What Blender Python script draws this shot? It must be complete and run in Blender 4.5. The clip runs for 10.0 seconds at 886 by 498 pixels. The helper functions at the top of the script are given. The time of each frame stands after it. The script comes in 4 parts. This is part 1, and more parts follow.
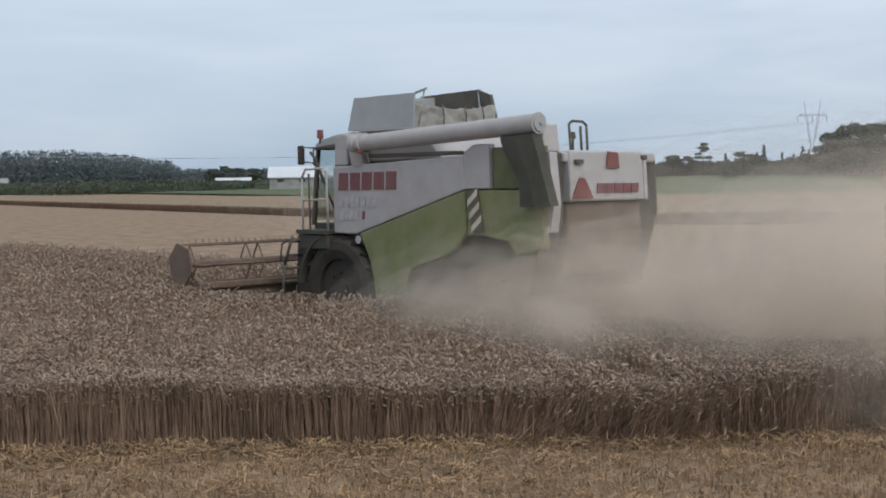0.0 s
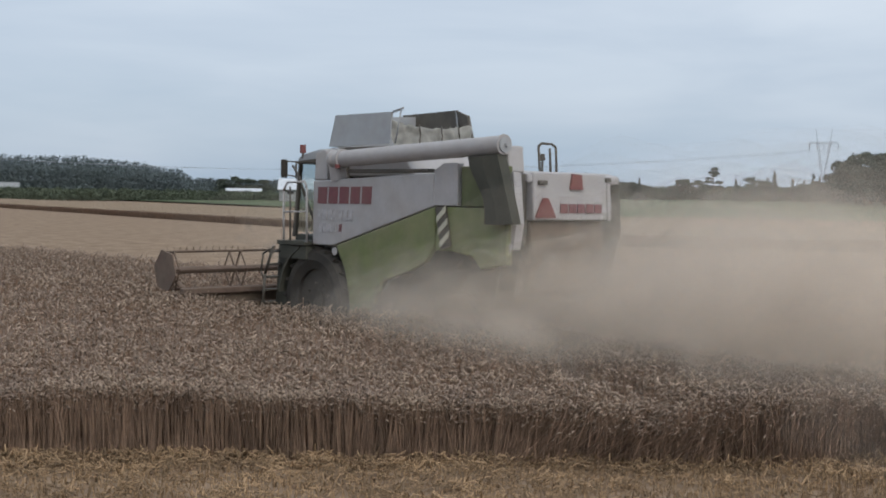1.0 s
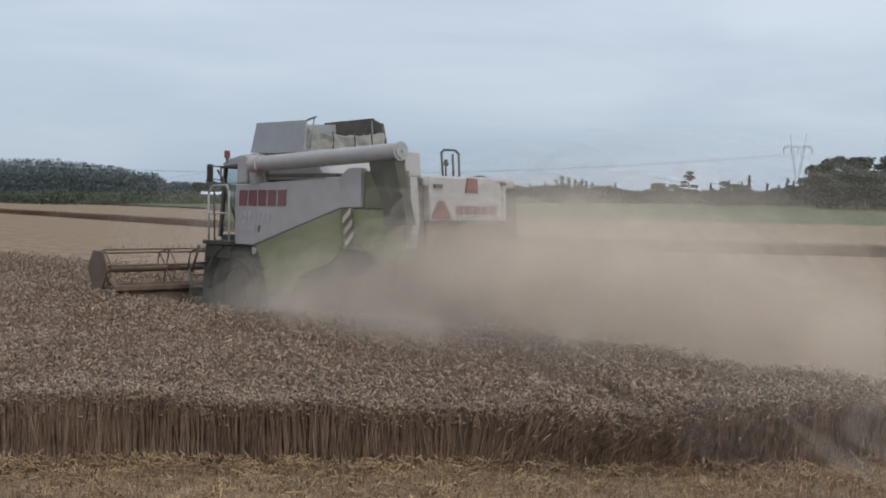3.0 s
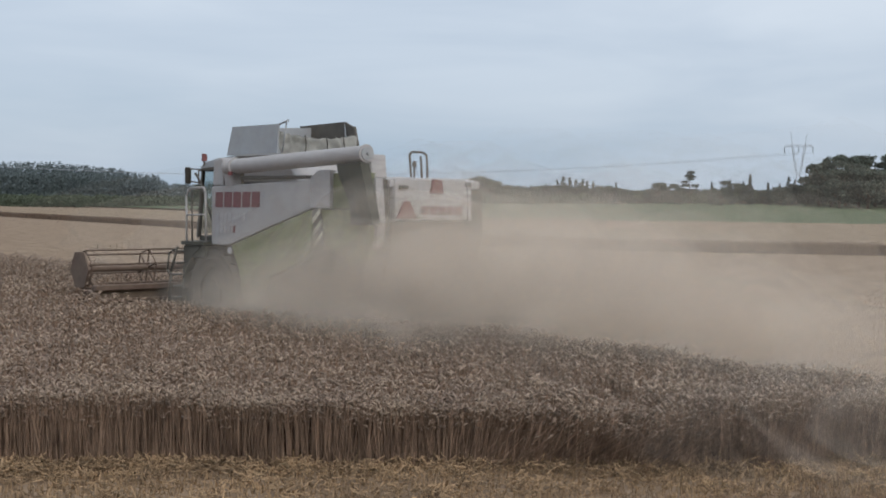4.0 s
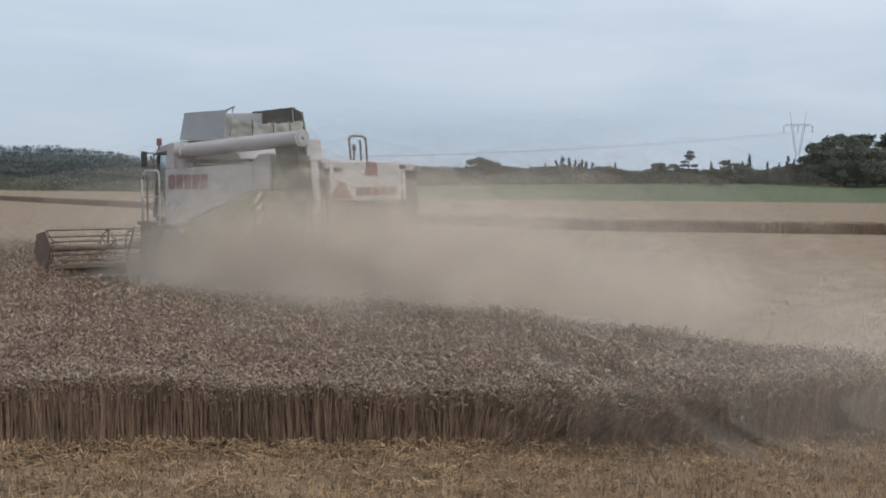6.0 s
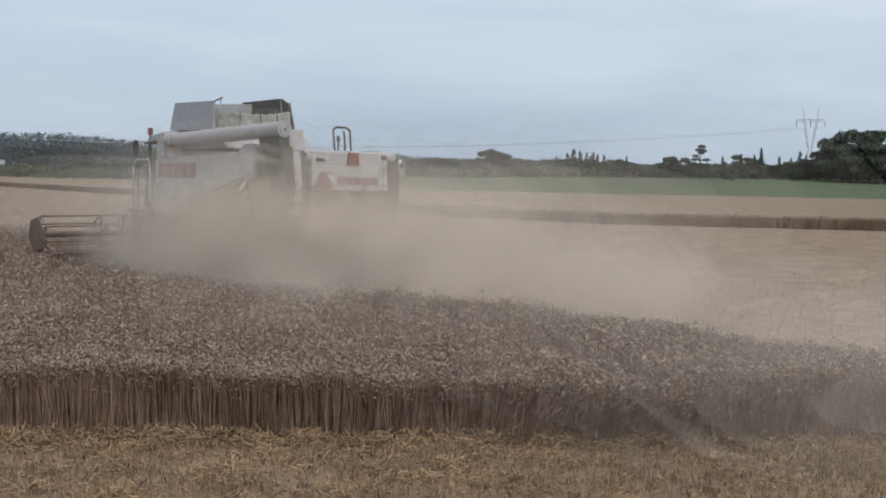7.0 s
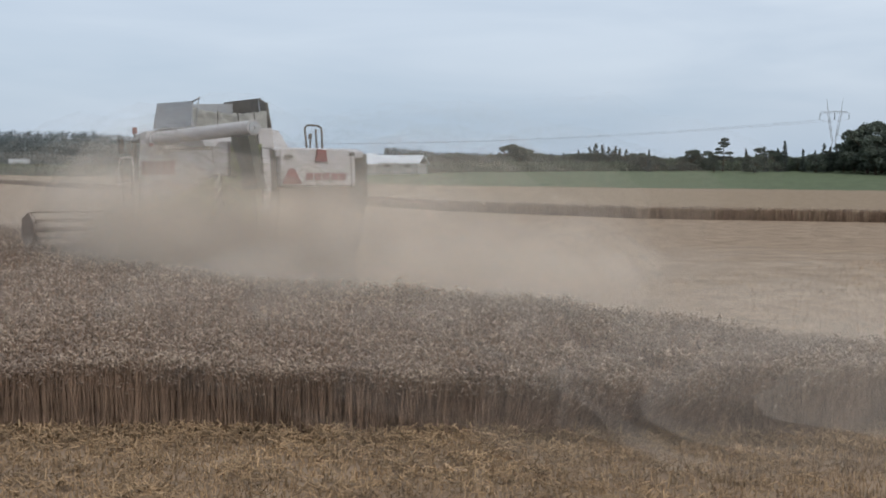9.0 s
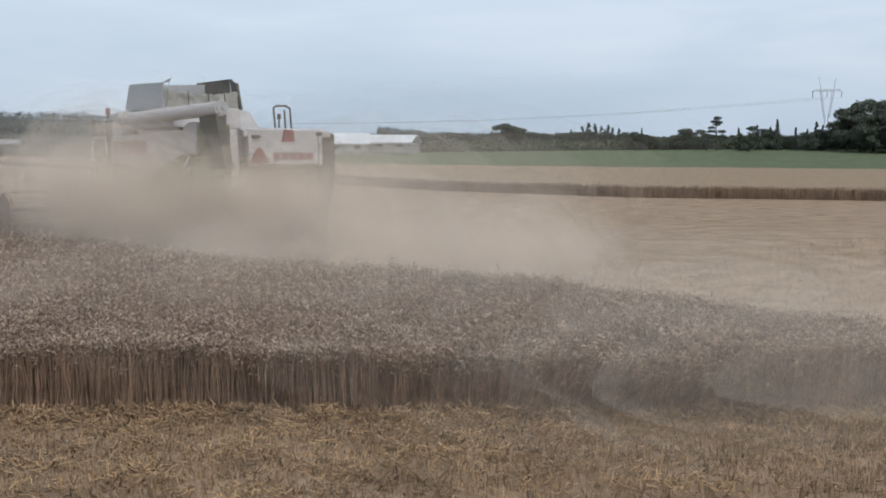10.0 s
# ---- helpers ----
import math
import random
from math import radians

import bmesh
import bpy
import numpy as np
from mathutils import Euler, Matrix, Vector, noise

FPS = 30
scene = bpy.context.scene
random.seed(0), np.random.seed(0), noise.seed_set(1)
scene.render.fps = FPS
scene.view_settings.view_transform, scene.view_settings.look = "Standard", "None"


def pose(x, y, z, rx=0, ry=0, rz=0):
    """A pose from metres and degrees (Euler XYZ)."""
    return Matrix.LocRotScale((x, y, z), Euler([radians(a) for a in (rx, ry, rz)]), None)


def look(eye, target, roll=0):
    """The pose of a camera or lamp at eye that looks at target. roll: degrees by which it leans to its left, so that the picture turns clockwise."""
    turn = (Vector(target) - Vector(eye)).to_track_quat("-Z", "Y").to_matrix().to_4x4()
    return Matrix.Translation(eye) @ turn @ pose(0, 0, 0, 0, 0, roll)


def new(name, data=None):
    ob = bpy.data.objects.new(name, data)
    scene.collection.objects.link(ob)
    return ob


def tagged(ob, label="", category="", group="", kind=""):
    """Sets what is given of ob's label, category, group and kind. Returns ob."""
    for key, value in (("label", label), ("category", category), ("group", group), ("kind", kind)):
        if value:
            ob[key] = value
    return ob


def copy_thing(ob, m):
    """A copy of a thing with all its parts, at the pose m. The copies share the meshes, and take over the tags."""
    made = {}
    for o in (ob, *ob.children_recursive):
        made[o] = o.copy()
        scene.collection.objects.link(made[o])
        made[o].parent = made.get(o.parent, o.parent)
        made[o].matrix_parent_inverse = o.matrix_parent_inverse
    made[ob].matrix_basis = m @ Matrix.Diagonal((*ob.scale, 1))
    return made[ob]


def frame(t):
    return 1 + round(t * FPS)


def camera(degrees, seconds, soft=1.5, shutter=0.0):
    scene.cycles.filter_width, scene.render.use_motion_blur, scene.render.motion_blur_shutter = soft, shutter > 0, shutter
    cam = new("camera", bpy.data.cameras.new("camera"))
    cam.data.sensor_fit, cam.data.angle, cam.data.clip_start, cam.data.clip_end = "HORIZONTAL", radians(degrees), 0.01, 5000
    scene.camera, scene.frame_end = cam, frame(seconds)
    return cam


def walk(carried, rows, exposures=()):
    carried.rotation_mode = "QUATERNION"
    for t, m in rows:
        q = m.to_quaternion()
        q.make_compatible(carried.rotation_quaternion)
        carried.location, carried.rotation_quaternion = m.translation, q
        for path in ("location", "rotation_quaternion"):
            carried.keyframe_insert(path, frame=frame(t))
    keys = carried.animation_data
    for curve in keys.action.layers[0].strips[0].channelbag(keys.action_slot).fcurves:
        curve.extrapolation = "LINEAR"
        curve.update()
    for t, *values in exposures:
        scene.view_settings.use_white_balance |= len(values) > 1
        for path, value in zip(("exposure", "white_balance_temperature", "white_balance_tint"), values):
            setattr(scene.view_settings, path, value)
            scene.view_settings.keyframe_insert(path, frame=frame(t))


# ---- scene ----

# ---------------------------------------------------------------- camera
cam = camera(40.0, 10.0, soft=1.9)
EYE = (0.0, 0.0, 3.024)
TURNS = [  # seconds, tilt from straight down, lean, heading
    (0.0, 86.815, 0.79, -0.457), (0.5, 87.586, -0.489, -0.341), (1.0, 87.6, -0.921, -0.006), (1.5, 87.224, -0.501, 0.085),
    (2.0, 87.43, -0.069, -0.255), (2.5, 87.682, -0.992, -1.086), (4.0, 87.829, -0.621, -1.071), (4.5, 87.63, -0.338, -0.929),
    (5.0, 87.147, -0.761, -1.892), (5.5, 87.035, -0.127, -1.254), (7.0, 86.552, -0.918, -0.601), (7.5, 86.252, -0.804, -0.272),
    (8.0, 85.997, -0.806, -0.5), (8.5, 86.374, -0.747, -0.289), (9.0, 86.325, -0.437, 0.432), (9.5, 85.42, -0.007, 0.488),
    (10.0, 85.366, -0.268, 0.087)]
walk(cam, [(t, pose(*EYE, a, b, c)) for t, a, b, c in TURNS],
     exposures=[(0.0, 0.10), (1.0, 0.02), (2.5, 0.0), (7.5, 0.05), (9.0, 0.08), (10.0, 0.18)])

# ---------------------------------------------------------------- light
SUN_AZ, SUN_EL = 150.0, 42.0     # compass turn from +y to the right, height


def build_world():
    w = bpy.data.worlds.new("overcast_sky")
    scene.world = w
    w.use_nodes = True
    nt = w.node_tree
    nt.nodes.clear()
    out = nt.nodes.new("ShaderNodeOutputWorld")
    bg = nt.nodes.new("ShaderNodeBackground")
    sky = nt.nodes.new("ShaderNodeTexSky")
    sky.sky_type = "NISHITA"
    sky.sun_disc = False
    sky.sun_elevation, sky.sun_rotation = radians(SUN_EL), radians(SUN_AZ)
    sky.dust_density = 2.0
    dim = nt.nodes.new("ShaderNodeMix")
    dim.data_type, dim.blend_type = "RGBA", "MULTIPLY"
    dim.inputs[0].default_value = 1.0
    dim.inputs[7].default_value = (0.10, 0.10, 0.10, 1)
    nt.links.new(sky.outputs[0], dim.inputs[6])
    co = nt.nodes.new("ShaderNodeTexCoord")
    mp = nt.nodes.new("ShaderNodeMapping")
    mp.inputs["Scale"].default_value = (1.6, 1.6, 9.0)
    nt.links.new(co.outputs["Generated"], mp.inputs["Vector"])
    no = nt.nodes.new("ShaderNodeTexNoise")
    no.inputs["Scale"].default_value = 1.7
    no.inputs["Detail"].default_value = 5.0
    no.inputs["Roughness"].default_value = 0.5
    no.inputs["Distortion"].default_value = 0.4
    nt.links.new(mp.outputs[0], no.inputs["Vector"])
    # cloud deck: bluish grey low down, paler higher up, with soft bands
    sep = nt.nodes.new("ShaderNodeSeparateXYZ")
    nt.links.new(co.outputs["Generated"], sep.inputs[0])
    up = nt.nodes.new("ShaderNodeMapRange")
    up.inputs["From Min"].default_value, up.inputs["From Max"].default_value = 0.0, 0.22
    nt.links.new(sep.outputs["Z"], up.inputs["Value"])
    add = nt.nodes.new("ShaderNodeMath")
    add.operation = "MULTIPLY_ADD"
    nt.links.new(no.outputs["Fac"], add.inputs[0])
    add.inputs[1].default_value = 1.3
    add.inputs[2].default_value = -0.62
    tot = nt.nodes.new("ShaderNodeMath")
    tot.operation = "ADD"
    tot.use_clamp = True
    nt.links.new(add.outputs[0], tot.inputs[0])
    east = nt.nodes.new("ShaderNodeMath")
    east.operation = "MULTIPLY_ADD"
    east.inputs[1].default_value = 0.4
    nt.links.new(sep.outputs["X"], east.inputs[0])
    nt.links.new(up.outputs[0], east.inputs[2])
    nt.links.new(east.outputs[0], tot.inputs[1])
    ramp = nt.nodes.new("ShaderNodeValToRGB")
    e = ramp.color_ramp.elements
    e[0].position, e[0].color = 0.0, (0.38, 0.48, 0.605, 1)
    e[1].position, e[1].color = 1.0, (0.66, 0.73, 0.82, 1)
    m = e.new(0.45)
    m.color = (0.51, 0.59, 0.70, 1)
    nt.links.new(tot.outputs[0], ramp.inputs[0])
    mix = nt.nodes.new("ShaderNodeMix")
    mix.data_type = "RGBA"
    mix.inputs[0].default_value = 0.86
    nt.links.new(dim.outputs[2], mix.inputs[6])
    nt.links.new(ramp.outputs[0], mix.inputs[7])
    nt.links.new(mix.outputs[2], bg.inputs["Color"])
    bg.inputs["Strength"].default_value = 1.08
    nt.links.new(bg.outputs[0], out.inputs[0])
    sun = bpy.data.lights.new("sun", "SUN")
    sun.energy, sun.angle, sun.color = 1.3, radians(25), (1.0, 0.95, 0.88)
    ob = new("sun", sun)
    a, el = radians(SUN_AZ), radians(SUN_EL)
    d = Vector((math.sin(a) * math.cos(el), math.cos(a) * math.cos(el), math.sin(el)))
    ob.matrix_world = look(d * 50, (0, 0, 0))


build_world()

# ---------------------------------------------------------------- materials


def material(name, base, rough=0.8, metal=0.0, dark=None, scale=6.0, bump=0.0, bump_scale=60.0, island=0.0, dust=0.0,
             obj_random=0.0, stretch=(1, 1, 1), low=0.35, high=0.65, coords="Object", spec=0.3):
    """Node material: base colour broken up by two noises, optional per-island variation, dust film and relief."""
    m = bpy.data.materials.new(name)
    m.use_nodes = True
    nt = m.node_tree
    b = nt.nodes["Principled BSDF"]
    b.inputs["Roughness"].default_value = rough
    b.inputs["Metallic"].default_value = metal
    b.inputs["Specular IOR Level"].default_value = spec
    dark = dark or tuple(c * 0.7 for c in base)
    co = nt.nodes.new("ShaderNodeTexCoord")
    mp = nt.nodes.new("ShaderNodeMapping")
    mp.inputs["Scale"].default_value = stretch
    nt.links.new(co.outputs[coords], mp.inputs["Vector"])
    n1 = nt.nodes.new("ShaderNodeTexNoise")
    n1.inputs["Scale"].default_value, n1.inputs["Detail"].default_value = scale, 8
    n1.inputs["Roughness"].default_value = 0.62
    nt.links.new(mp.outputs[0], n1.inputs["Vector"])
    mr = nt.nodes.new("ShaderNodeMapRange")
    mr.inputs["From Min"].default_value, mr.inputs["From Max"].default_value = low, high
    nt.links.new(n1.outputs["Fac"], mr.inputs["Value"])
    mix = nt.nodes.new("ShaderNodeMix")
    mix.data_type = "RGBA"
    mix.inputs[6].default_value, mix.inputs[7].default_value = (*dark, 1), (*base, 1)
    nt.links.new(mr.outputs[0], mix.inputs[0])
    col = mix.outputs[2]
    if dust:
        n2 = nt.nodes.new("ShaderNodeTexNoise")
        n2.inputs["Scale"].default_value, n2.inputs["Detail"].default_value = 2.3, 6
        nt.links.new(co.outputs[coords], n2.inputs["Vector"])
        r2 = nt.nodes.new("ShaderNodeMapRange")
        r2.inputs["From Min"].default_value, r2.inputs["From Max"].default_value = 0.3, 0.75
        r2.inputs["To Min"].default_value, r2.inputs["To Max"].default_value = dust * 0.35, dust
        nt.links.new(n2.outputs["Fac"], r2.inputs["Value"])
        dm = nt.nodes.new("ShaderNodeMix")
        dm.data_type = "RGBA"
        nt.links.new(r2.outputs[0], dm.inputs[0])
        nt.links.new(col, dm.inputs[6])
        dm.inputs[7].default_value = (0.36, 0.30, 0.22, 1)
        col = dm.outputs[2]
    if island or obj_random:
        src = nt.nodes.new("ShaderNodeNewGeometry" if island else "ShaderNodeObjectInfo")
        rr = nt.nodes.new("ShaderNodeMapRange")
        k = island or obj_random
        rr.inputs["To Min"].default_value, rr.inputs["To Max"].default_value = 1 - k, 1 + k
        nt.links.new(src.outputs["Random Per Island" if island else "Random"], rr.inputs["Value"])
        hv = nt.nodes.new("ShaderNodeHueSaturation")
        nt.links.new(rr.outputs[0], hv.inputs["Value"])
        nt.links.new(col, hv.inputs["Color"])
        col = hv.outputs[0]
    nt.links.new(col, b.inputs["Base Color"])
    if bump:
        n3 = nt.nodes.new("ShaderNodeTexNoise")
        n3.inputs["Scale"].default_value, n3.inputs["Detail"].default_value = bump_scale, 5
        nt.links.new(mp.outputs[0], n3.inputs["Vector"])
        bp = nt.nodes.new("ShaderNodeBump")
        bp.inputs["Strength"].default_value = bump
        bp.inputs["Distance"].default_value = 0.03
        nt.links.new(n3.outputs["Fac"], bp.inputs["Height"])
        nt.links.new(bp.outputs[0], b.inputs["Normal"])
    return m


M = dict(
    soil=material("stubble_ground", (0.33, 0.243, 0.168), 0.95, dark=(0.20, 0.14, 0.095), scale=0.9, bump=0.6, bump_scale=14, spec=0.1),
    field=material("green_field", (0.12, 0.145, 0.08), 0.95, dark=(0.08, 0.10, 0.055), scale=0.35, bump=0.8, bump_scale=3, spec=0.1),
    stalk=material("wheat_stalk", (0.31, 0.21, 0.148), 0.75, dark=(0.18, 0.12, 0.085), scale=3.0, island=0.38),
    ear=material("wheat_ear", (0.40, 0.31, 0.235), 0.8, dark=(0.25, 0.187, 0.147), scale=1.3, island=0.42),
    crop_bed=material("crop_bed", (0.28, 0.21, 0.165), 0.95, dark=(0.17, 0.125, 0.098), scale=5.0, bump=1.0, bump_scale=20, spec=0.05),
    far_crop=material("far_crop", (0.31, 0.235, 0.165), 0.95, dark=(0.22, 0.165, 0.112), scale=1.2, bump=0.8, bump_scale=9, spec=0.05),
    straw=material("cut_straw", (0.42, 0.285, 0.165), 0.75, dark=(0.21, 0.142, 0.085), scale=0.8, island=0.5),
    white=material("dusty_white_paint", (0.43, 0.425, 0.445), 0.45, dark=(0.36, 0.355, 0.37), scale=3.0, dust=0.35),
    grey=material("grey_cover", (0.36, 0.39, 0.42), 0.5, dark=(0.31, 0.33, 0.36), scale=3.0, dust=0.25),
    green=material("dusty_green_paint", (0.13, 0.175, 0.05), 0.5, dark=(0.10, 0.135, 0.04), scale=4.0, dust=0.45),
    dgreen=material("dark_green_panel", (0.085, 0.12, 0.04), 0.6, dark=(0.06, 0.085, 0.03), scale=4.0, dust=0.3),
    red=material("red_paint", (0.17, 0.035, 0.058), 0.5, dark=(0.13, 0.03, 0.046), scale=8.0, dust=0.25),
    redlamp=material("red_reflector", (0.20, 0.045, 0.055), 0.35, scale=20, dust=0.2),
    faded=material("faded_lettering", (0.47, 0.46, 0.48), 0.5, scale=12.0, dust=0.2),
    black=material("black_rubber", (0.028, 0.026, 0.025), 0.85, dark=(0.018, 0.017, 0.016), scale=6.0, dust=0.10),
    chute=material("dark_chute", (0.05, 0.054, 0.045), 0.7, scale=4.0, dust=0.12),
    frame=material("dark_frame", (0.05, 0.05, 0.05), 0.55, scale=6.0, dust=0.3),
    steel=material("worn_steel", (0.30, 0.27, 0.24), 0.5, metal=0.6, scale=8.0, dust=0.5),
    reelred=material("rusty_reel", (0.13, 0.08, 0.065), 0.7, dark=(0.085, 0.055, 0.045), scale=6.0, dust=0.28),
    chaff=material("chaff_brown", (0.09, 0.06, 0.048), 0.9, dark=(0.06, 0.04, 0.032), scale=5.0, dust=0.4),
    tarp=material("pale_tarp", (0.55, 0.54, 0.50), 0.8, dark=(0.40, 0.39, 0.36), scale=5.0, bump=0.5, bump_scale=8),
    yellow=material("pale_marking", (0.62, 0.60, 0.48), 0.5, scale=6.0, dust=0.3),
    # tree greens raised and greyed to carry the haze of some 330 m
    leaf=material("hazed_foliage", (0.12, 0.14, 0.11), 0.8, dark=(0.085, 0.10, 0.082), scale=0.5, island=0.35, spec=0.1),
    needle=material("hazed_conifer_foliage", (0.10, 0.115, 0.10), 0.85, dark=(0.07, 0.082, 0.074), scale=0.5, island=0.3, spec=0.1),
    # woods and scrub: aerial haze painted in as paler, bluer base colours
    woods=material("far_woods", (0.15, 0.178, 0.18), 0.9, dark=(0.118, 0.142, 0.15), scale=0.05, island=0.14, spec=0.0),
    scrub=material("hazed_field_scrub", (0.14, 0.165, 0.118), 0.9, dark=(0.10, 0.12, 0.088), scale=0.3, island=0.25, spec=0.0),
    bark=material("bark", (0.10, 0.075, 0.055), 0.9, scale=4.0),
    roof=material("pale_metal_roof", (0.62, 0.65, 0.68), 0.45, dark=(0.54, 0.57, 0.60), scale=0.4),
    wallp=material("grey_board_wall", (0.30, 0.31, 0.31), 0.8, scale=0.6),
    opening=material("dark_opening", (0.03, 0.03, 0.032), 0.6, scale=1.0),
    pylon=material("galvanised_steel", (0.44, 0.47, 0.51), 0.6, metal=0.2, scale=1.0),
)


def glass_material():
    m = bpy.data.materials.new("cab_glass")
    m.use_nodes = True
    b = m.node_tree.nodes["Principled BSDF"]
    b.inputs["Base Color"].default_value = (0.55, 0.62, 0.62, 1)
    b.inputs["Roughness"].default_value = 0.08
    b.inputs["Transmission Weight"].default_value = 1.0
    b.inputs["IOR"].default_value = 1.1
    return m




def dust_material(name, thick, least):
    """Thin veil of fine chaff: most light goes straight on, the rest is scattered to both sides."""
    m = bpy.data.materials.new(name)
    m.use_nodes = True
    nt = m.node_tree
    nt.nodes.clear()
    out = nt.nodes.new("ShaderNodeOutputMaterial")
    both = nt.nodes.new("ShaderNodeMixShader")
    both.inputs[0].default_value = 0.5
    for k, kind in enumerate(("ShaderNodeBsdfDiffuse", "ShaderNodeBsdfTranslucent")):
        s = nt.nodes.new(kind)
        s.inputs["Color"].default_value = (0.86, 0.775, 0.675, 1)
        nt.links.new(s.outputs[0], both.inputs[1 + k])
    co = nt.nodes.new("ShaderNodeTexCoord")
    no = nt.nodes.new("ShaderNodeTexNoise")
    no.inputs["Scale"].default_value, no.inputs["Detail"].default_value = 1.6, 3.0
    nt.links.new(co.outputs["Object"], no.inputs["Vector"])
    mr = nt.nodes.new("ShaderNodeMapRange")
    mr.interpolation_type = "SMOOTHSTEP"
    mr.inputs["From Min"].default_value, mr.inputs["From Max"].default_value = 0.38, 0.68
    mr.inputs["To Min"].default_value, mr.inputs["To Max"].default_value = least * thick, thick
    nt.links.new(no.outputs["Fac"], mr.inputs["Value"])
    clear = nt.nodes.new("ShaderNodeBsdfTransparent")
    mix = nt.nodes.new("ShaderNodeMixShader")
    nt.links.new(mr.outputs[0], mix.inputs[0])
    nt.links.new(clear.outputs[0], mix.inputs[1])
    nt.links.new(both.outputs[0], mix.inputs[2])
    nt.links.new(mix.outputs[0], out.inputs[0])
    return m


scene.cycles.transparent_max_bounces = 110
M["glass"] = glass_material()
# cover of the nested dust shells, from the rim inwards, for dense, thin and faint clouds
DUST_COVER = dict(dense=(0.05, 0.10, 0.15, 0.18, 0.21), thin=(0.025, 0.045, 0.07, 0.085), faint=(0.016, 0.028, 0.038))
for kind_of_dust, covers in DUST_COVER.items():
    for level, cover in enumerate(covers):
        M[kind_of_dust, level] = dust_material(kind_of_dust + "_dust", cover, 0.07 if kind_of_dust == "dense" else 0.65)

# ---------------------------------------------------------------- mesh helpers


def part(name, bm, mat, parent=None, label="", smooth=False):
    me = bpy.data.meshes.new(name)
    bm.normal_update()
    bm.to_mesh(me)
    bm.free()
    me.materials.append(M[mat])
    if smooth:
        for p in me.polygons:
            p.use_smooth = True
    ob = new(name, me)
    ob.parent = parent
    if label:
        ob["label"] = label
    return ob


def mesh_of(name, verts, tris, mat):
    """A triangle mesh from arrays."""
    me = bpy.data.meshes.new(name)
    verts, tris = np.asarray(verts, np.float32), np.asarray(tris, np.int32)
    me.vertices.add(len(verts))
    me.vertices.foreach_set("co", verts.ravel())
    me.loops.add(tris.size)
    me.loops.foreach_set("vertex_index", tris.ravel())
    me.polygons.add(len(tris))
    me.polygons.foreach_set("loop_start", np.arange(0, tris.size, 3, dtype=np.int32))
    me.update(calc_edges=True)
    me.materials.append(M[mat])
    return me


def box(bm, lo, hi, bevel=0.0, m=None):
    c = [(a + b) / 2 for a, b in zip(lo, hi)]
    s = [abs(b - a) for a, b in zip(lo, hi)]
    r = bmesh.ops.create_cube(bm, size=1.0, matrix=(m or Matrix()) @ Matrix.Translation(c) @ Matrix.Diagonal((*s, 1)))
    if bevel:
        ed = list({e for v in r["verts"] for e in v.link_edges})
        bmesh.ops.bevel(bm, geom=ed, offset=bevel, segments=2, affect="EDGES", profile=0.5)
    return bm


def slab(bm, pts, axis, lo, hi, bevel=0.0):
    """Extrude the outline pts (two coordinates) along axis from lo to hi. axis x: pts are (y, z); y: (x, z); z: (x, y)."""
    def at(p, d):
        return {"x": (d, p[0], p[1]), "y": (p[0], d, p[1]), "z": (p[0], p[1], d)}[axis]
    a = [bm.verts.new(at(p, lo)) for p in pts]
    b = [bm.verts.new(at(p, hi)) for p in pts]
    n = len(pts)
    fs = [bm.faces.new(a), bm.faces.new(b[::-1])]
    for i in range(n):
        fs.append(bm.faces.new((a[i], b[i], b[(i + 1) % n], a[(i + 1) % n])))
    bmesh.ops.recalc_face_normals(bm, faces=fs)
    if bevel:
        ed = list({e for f in fs for e in f.edges})
        bmesh.ops.bevel(bm, geom=ed, offset=bevel, segments=2, affect="EDGES", profile=0.5)
    return bm


def rod(bm, a, b, r, n=8, r2=None):
    a, b = Vector(a), Vector(b)
    d = b - a
    m = Matrix.Translation((a + b) / 2) @ d.to_track_quat("Z", "Y").to_matrix().to_4x4()
    bmesh.ops.create_cone(bm, cap_ends=True, segments=n, radius1=r, radius2=r if r2 is None else r2, depth=d.length, matrix=m)
    return bm


def pipe(bm, pts, r, n=7):
    for a, b in zip(pts[:-1], pts[1:]):
        rod(bm, a, b, r, n)
    for p in pts[1:-1]:
        bmesh.ops.create_icosphere(bm, subdivisions=1, radius=r * 1.02, matrix=Matrix.Translation(p))
    return bm


def B():
    return bmesh.new()


def smoothstep(x):
    x = np.clip(x, 0, 1)
    return x * x * (3 - 2 * x)


# ---------------------------------------------------------------- ground


def ground_z(x, y):
    """Flat near field, gentle rise far off, more to the right."""
    x, y = np.asarray(x, float), np.asarray(y, float)
    side = smoothstep((np.degrees(np.arctan2(x, np.maximum(y, 1))) + 22) / 44)
    return smoothstep((y - 190) / 200) * (0.6 + 3.9 * side)


def build_ground():
    xs = np.concatenate([np.linspace(-3000, -160, 15), np.linspace(-150, 150, 61), np.linspace(160, 3000, 15)])
    ys = np.concatenate([np.linspace(-1500, -20, 8), np.linspace(-10, 420, 87), np.linspace(460, 4000, 18)])
    X, Y = np.meshgrid(xs, ys)
    v = np.stack([X, Y, ground_z(X, Y)], -1).reshape(-1, 3)
    n = len(xs)
    q = np.array([(j * n + i, j * n + i + 1, (j + 1) * n + i + 1, (j + 1) * n + i) for j in range(len(ys) - 1) for i in range(n - 1)])
    t = np.concatenate([q[:, [0, 1, 2]], q[:, [0, 2, 3]]])
    g = new("ground", mesh_of("ground", v, t, "soil"))
    tagged(g, "pale brown harvested stubble field reaching the horizon", "ground", kind="structure")


build_ground()

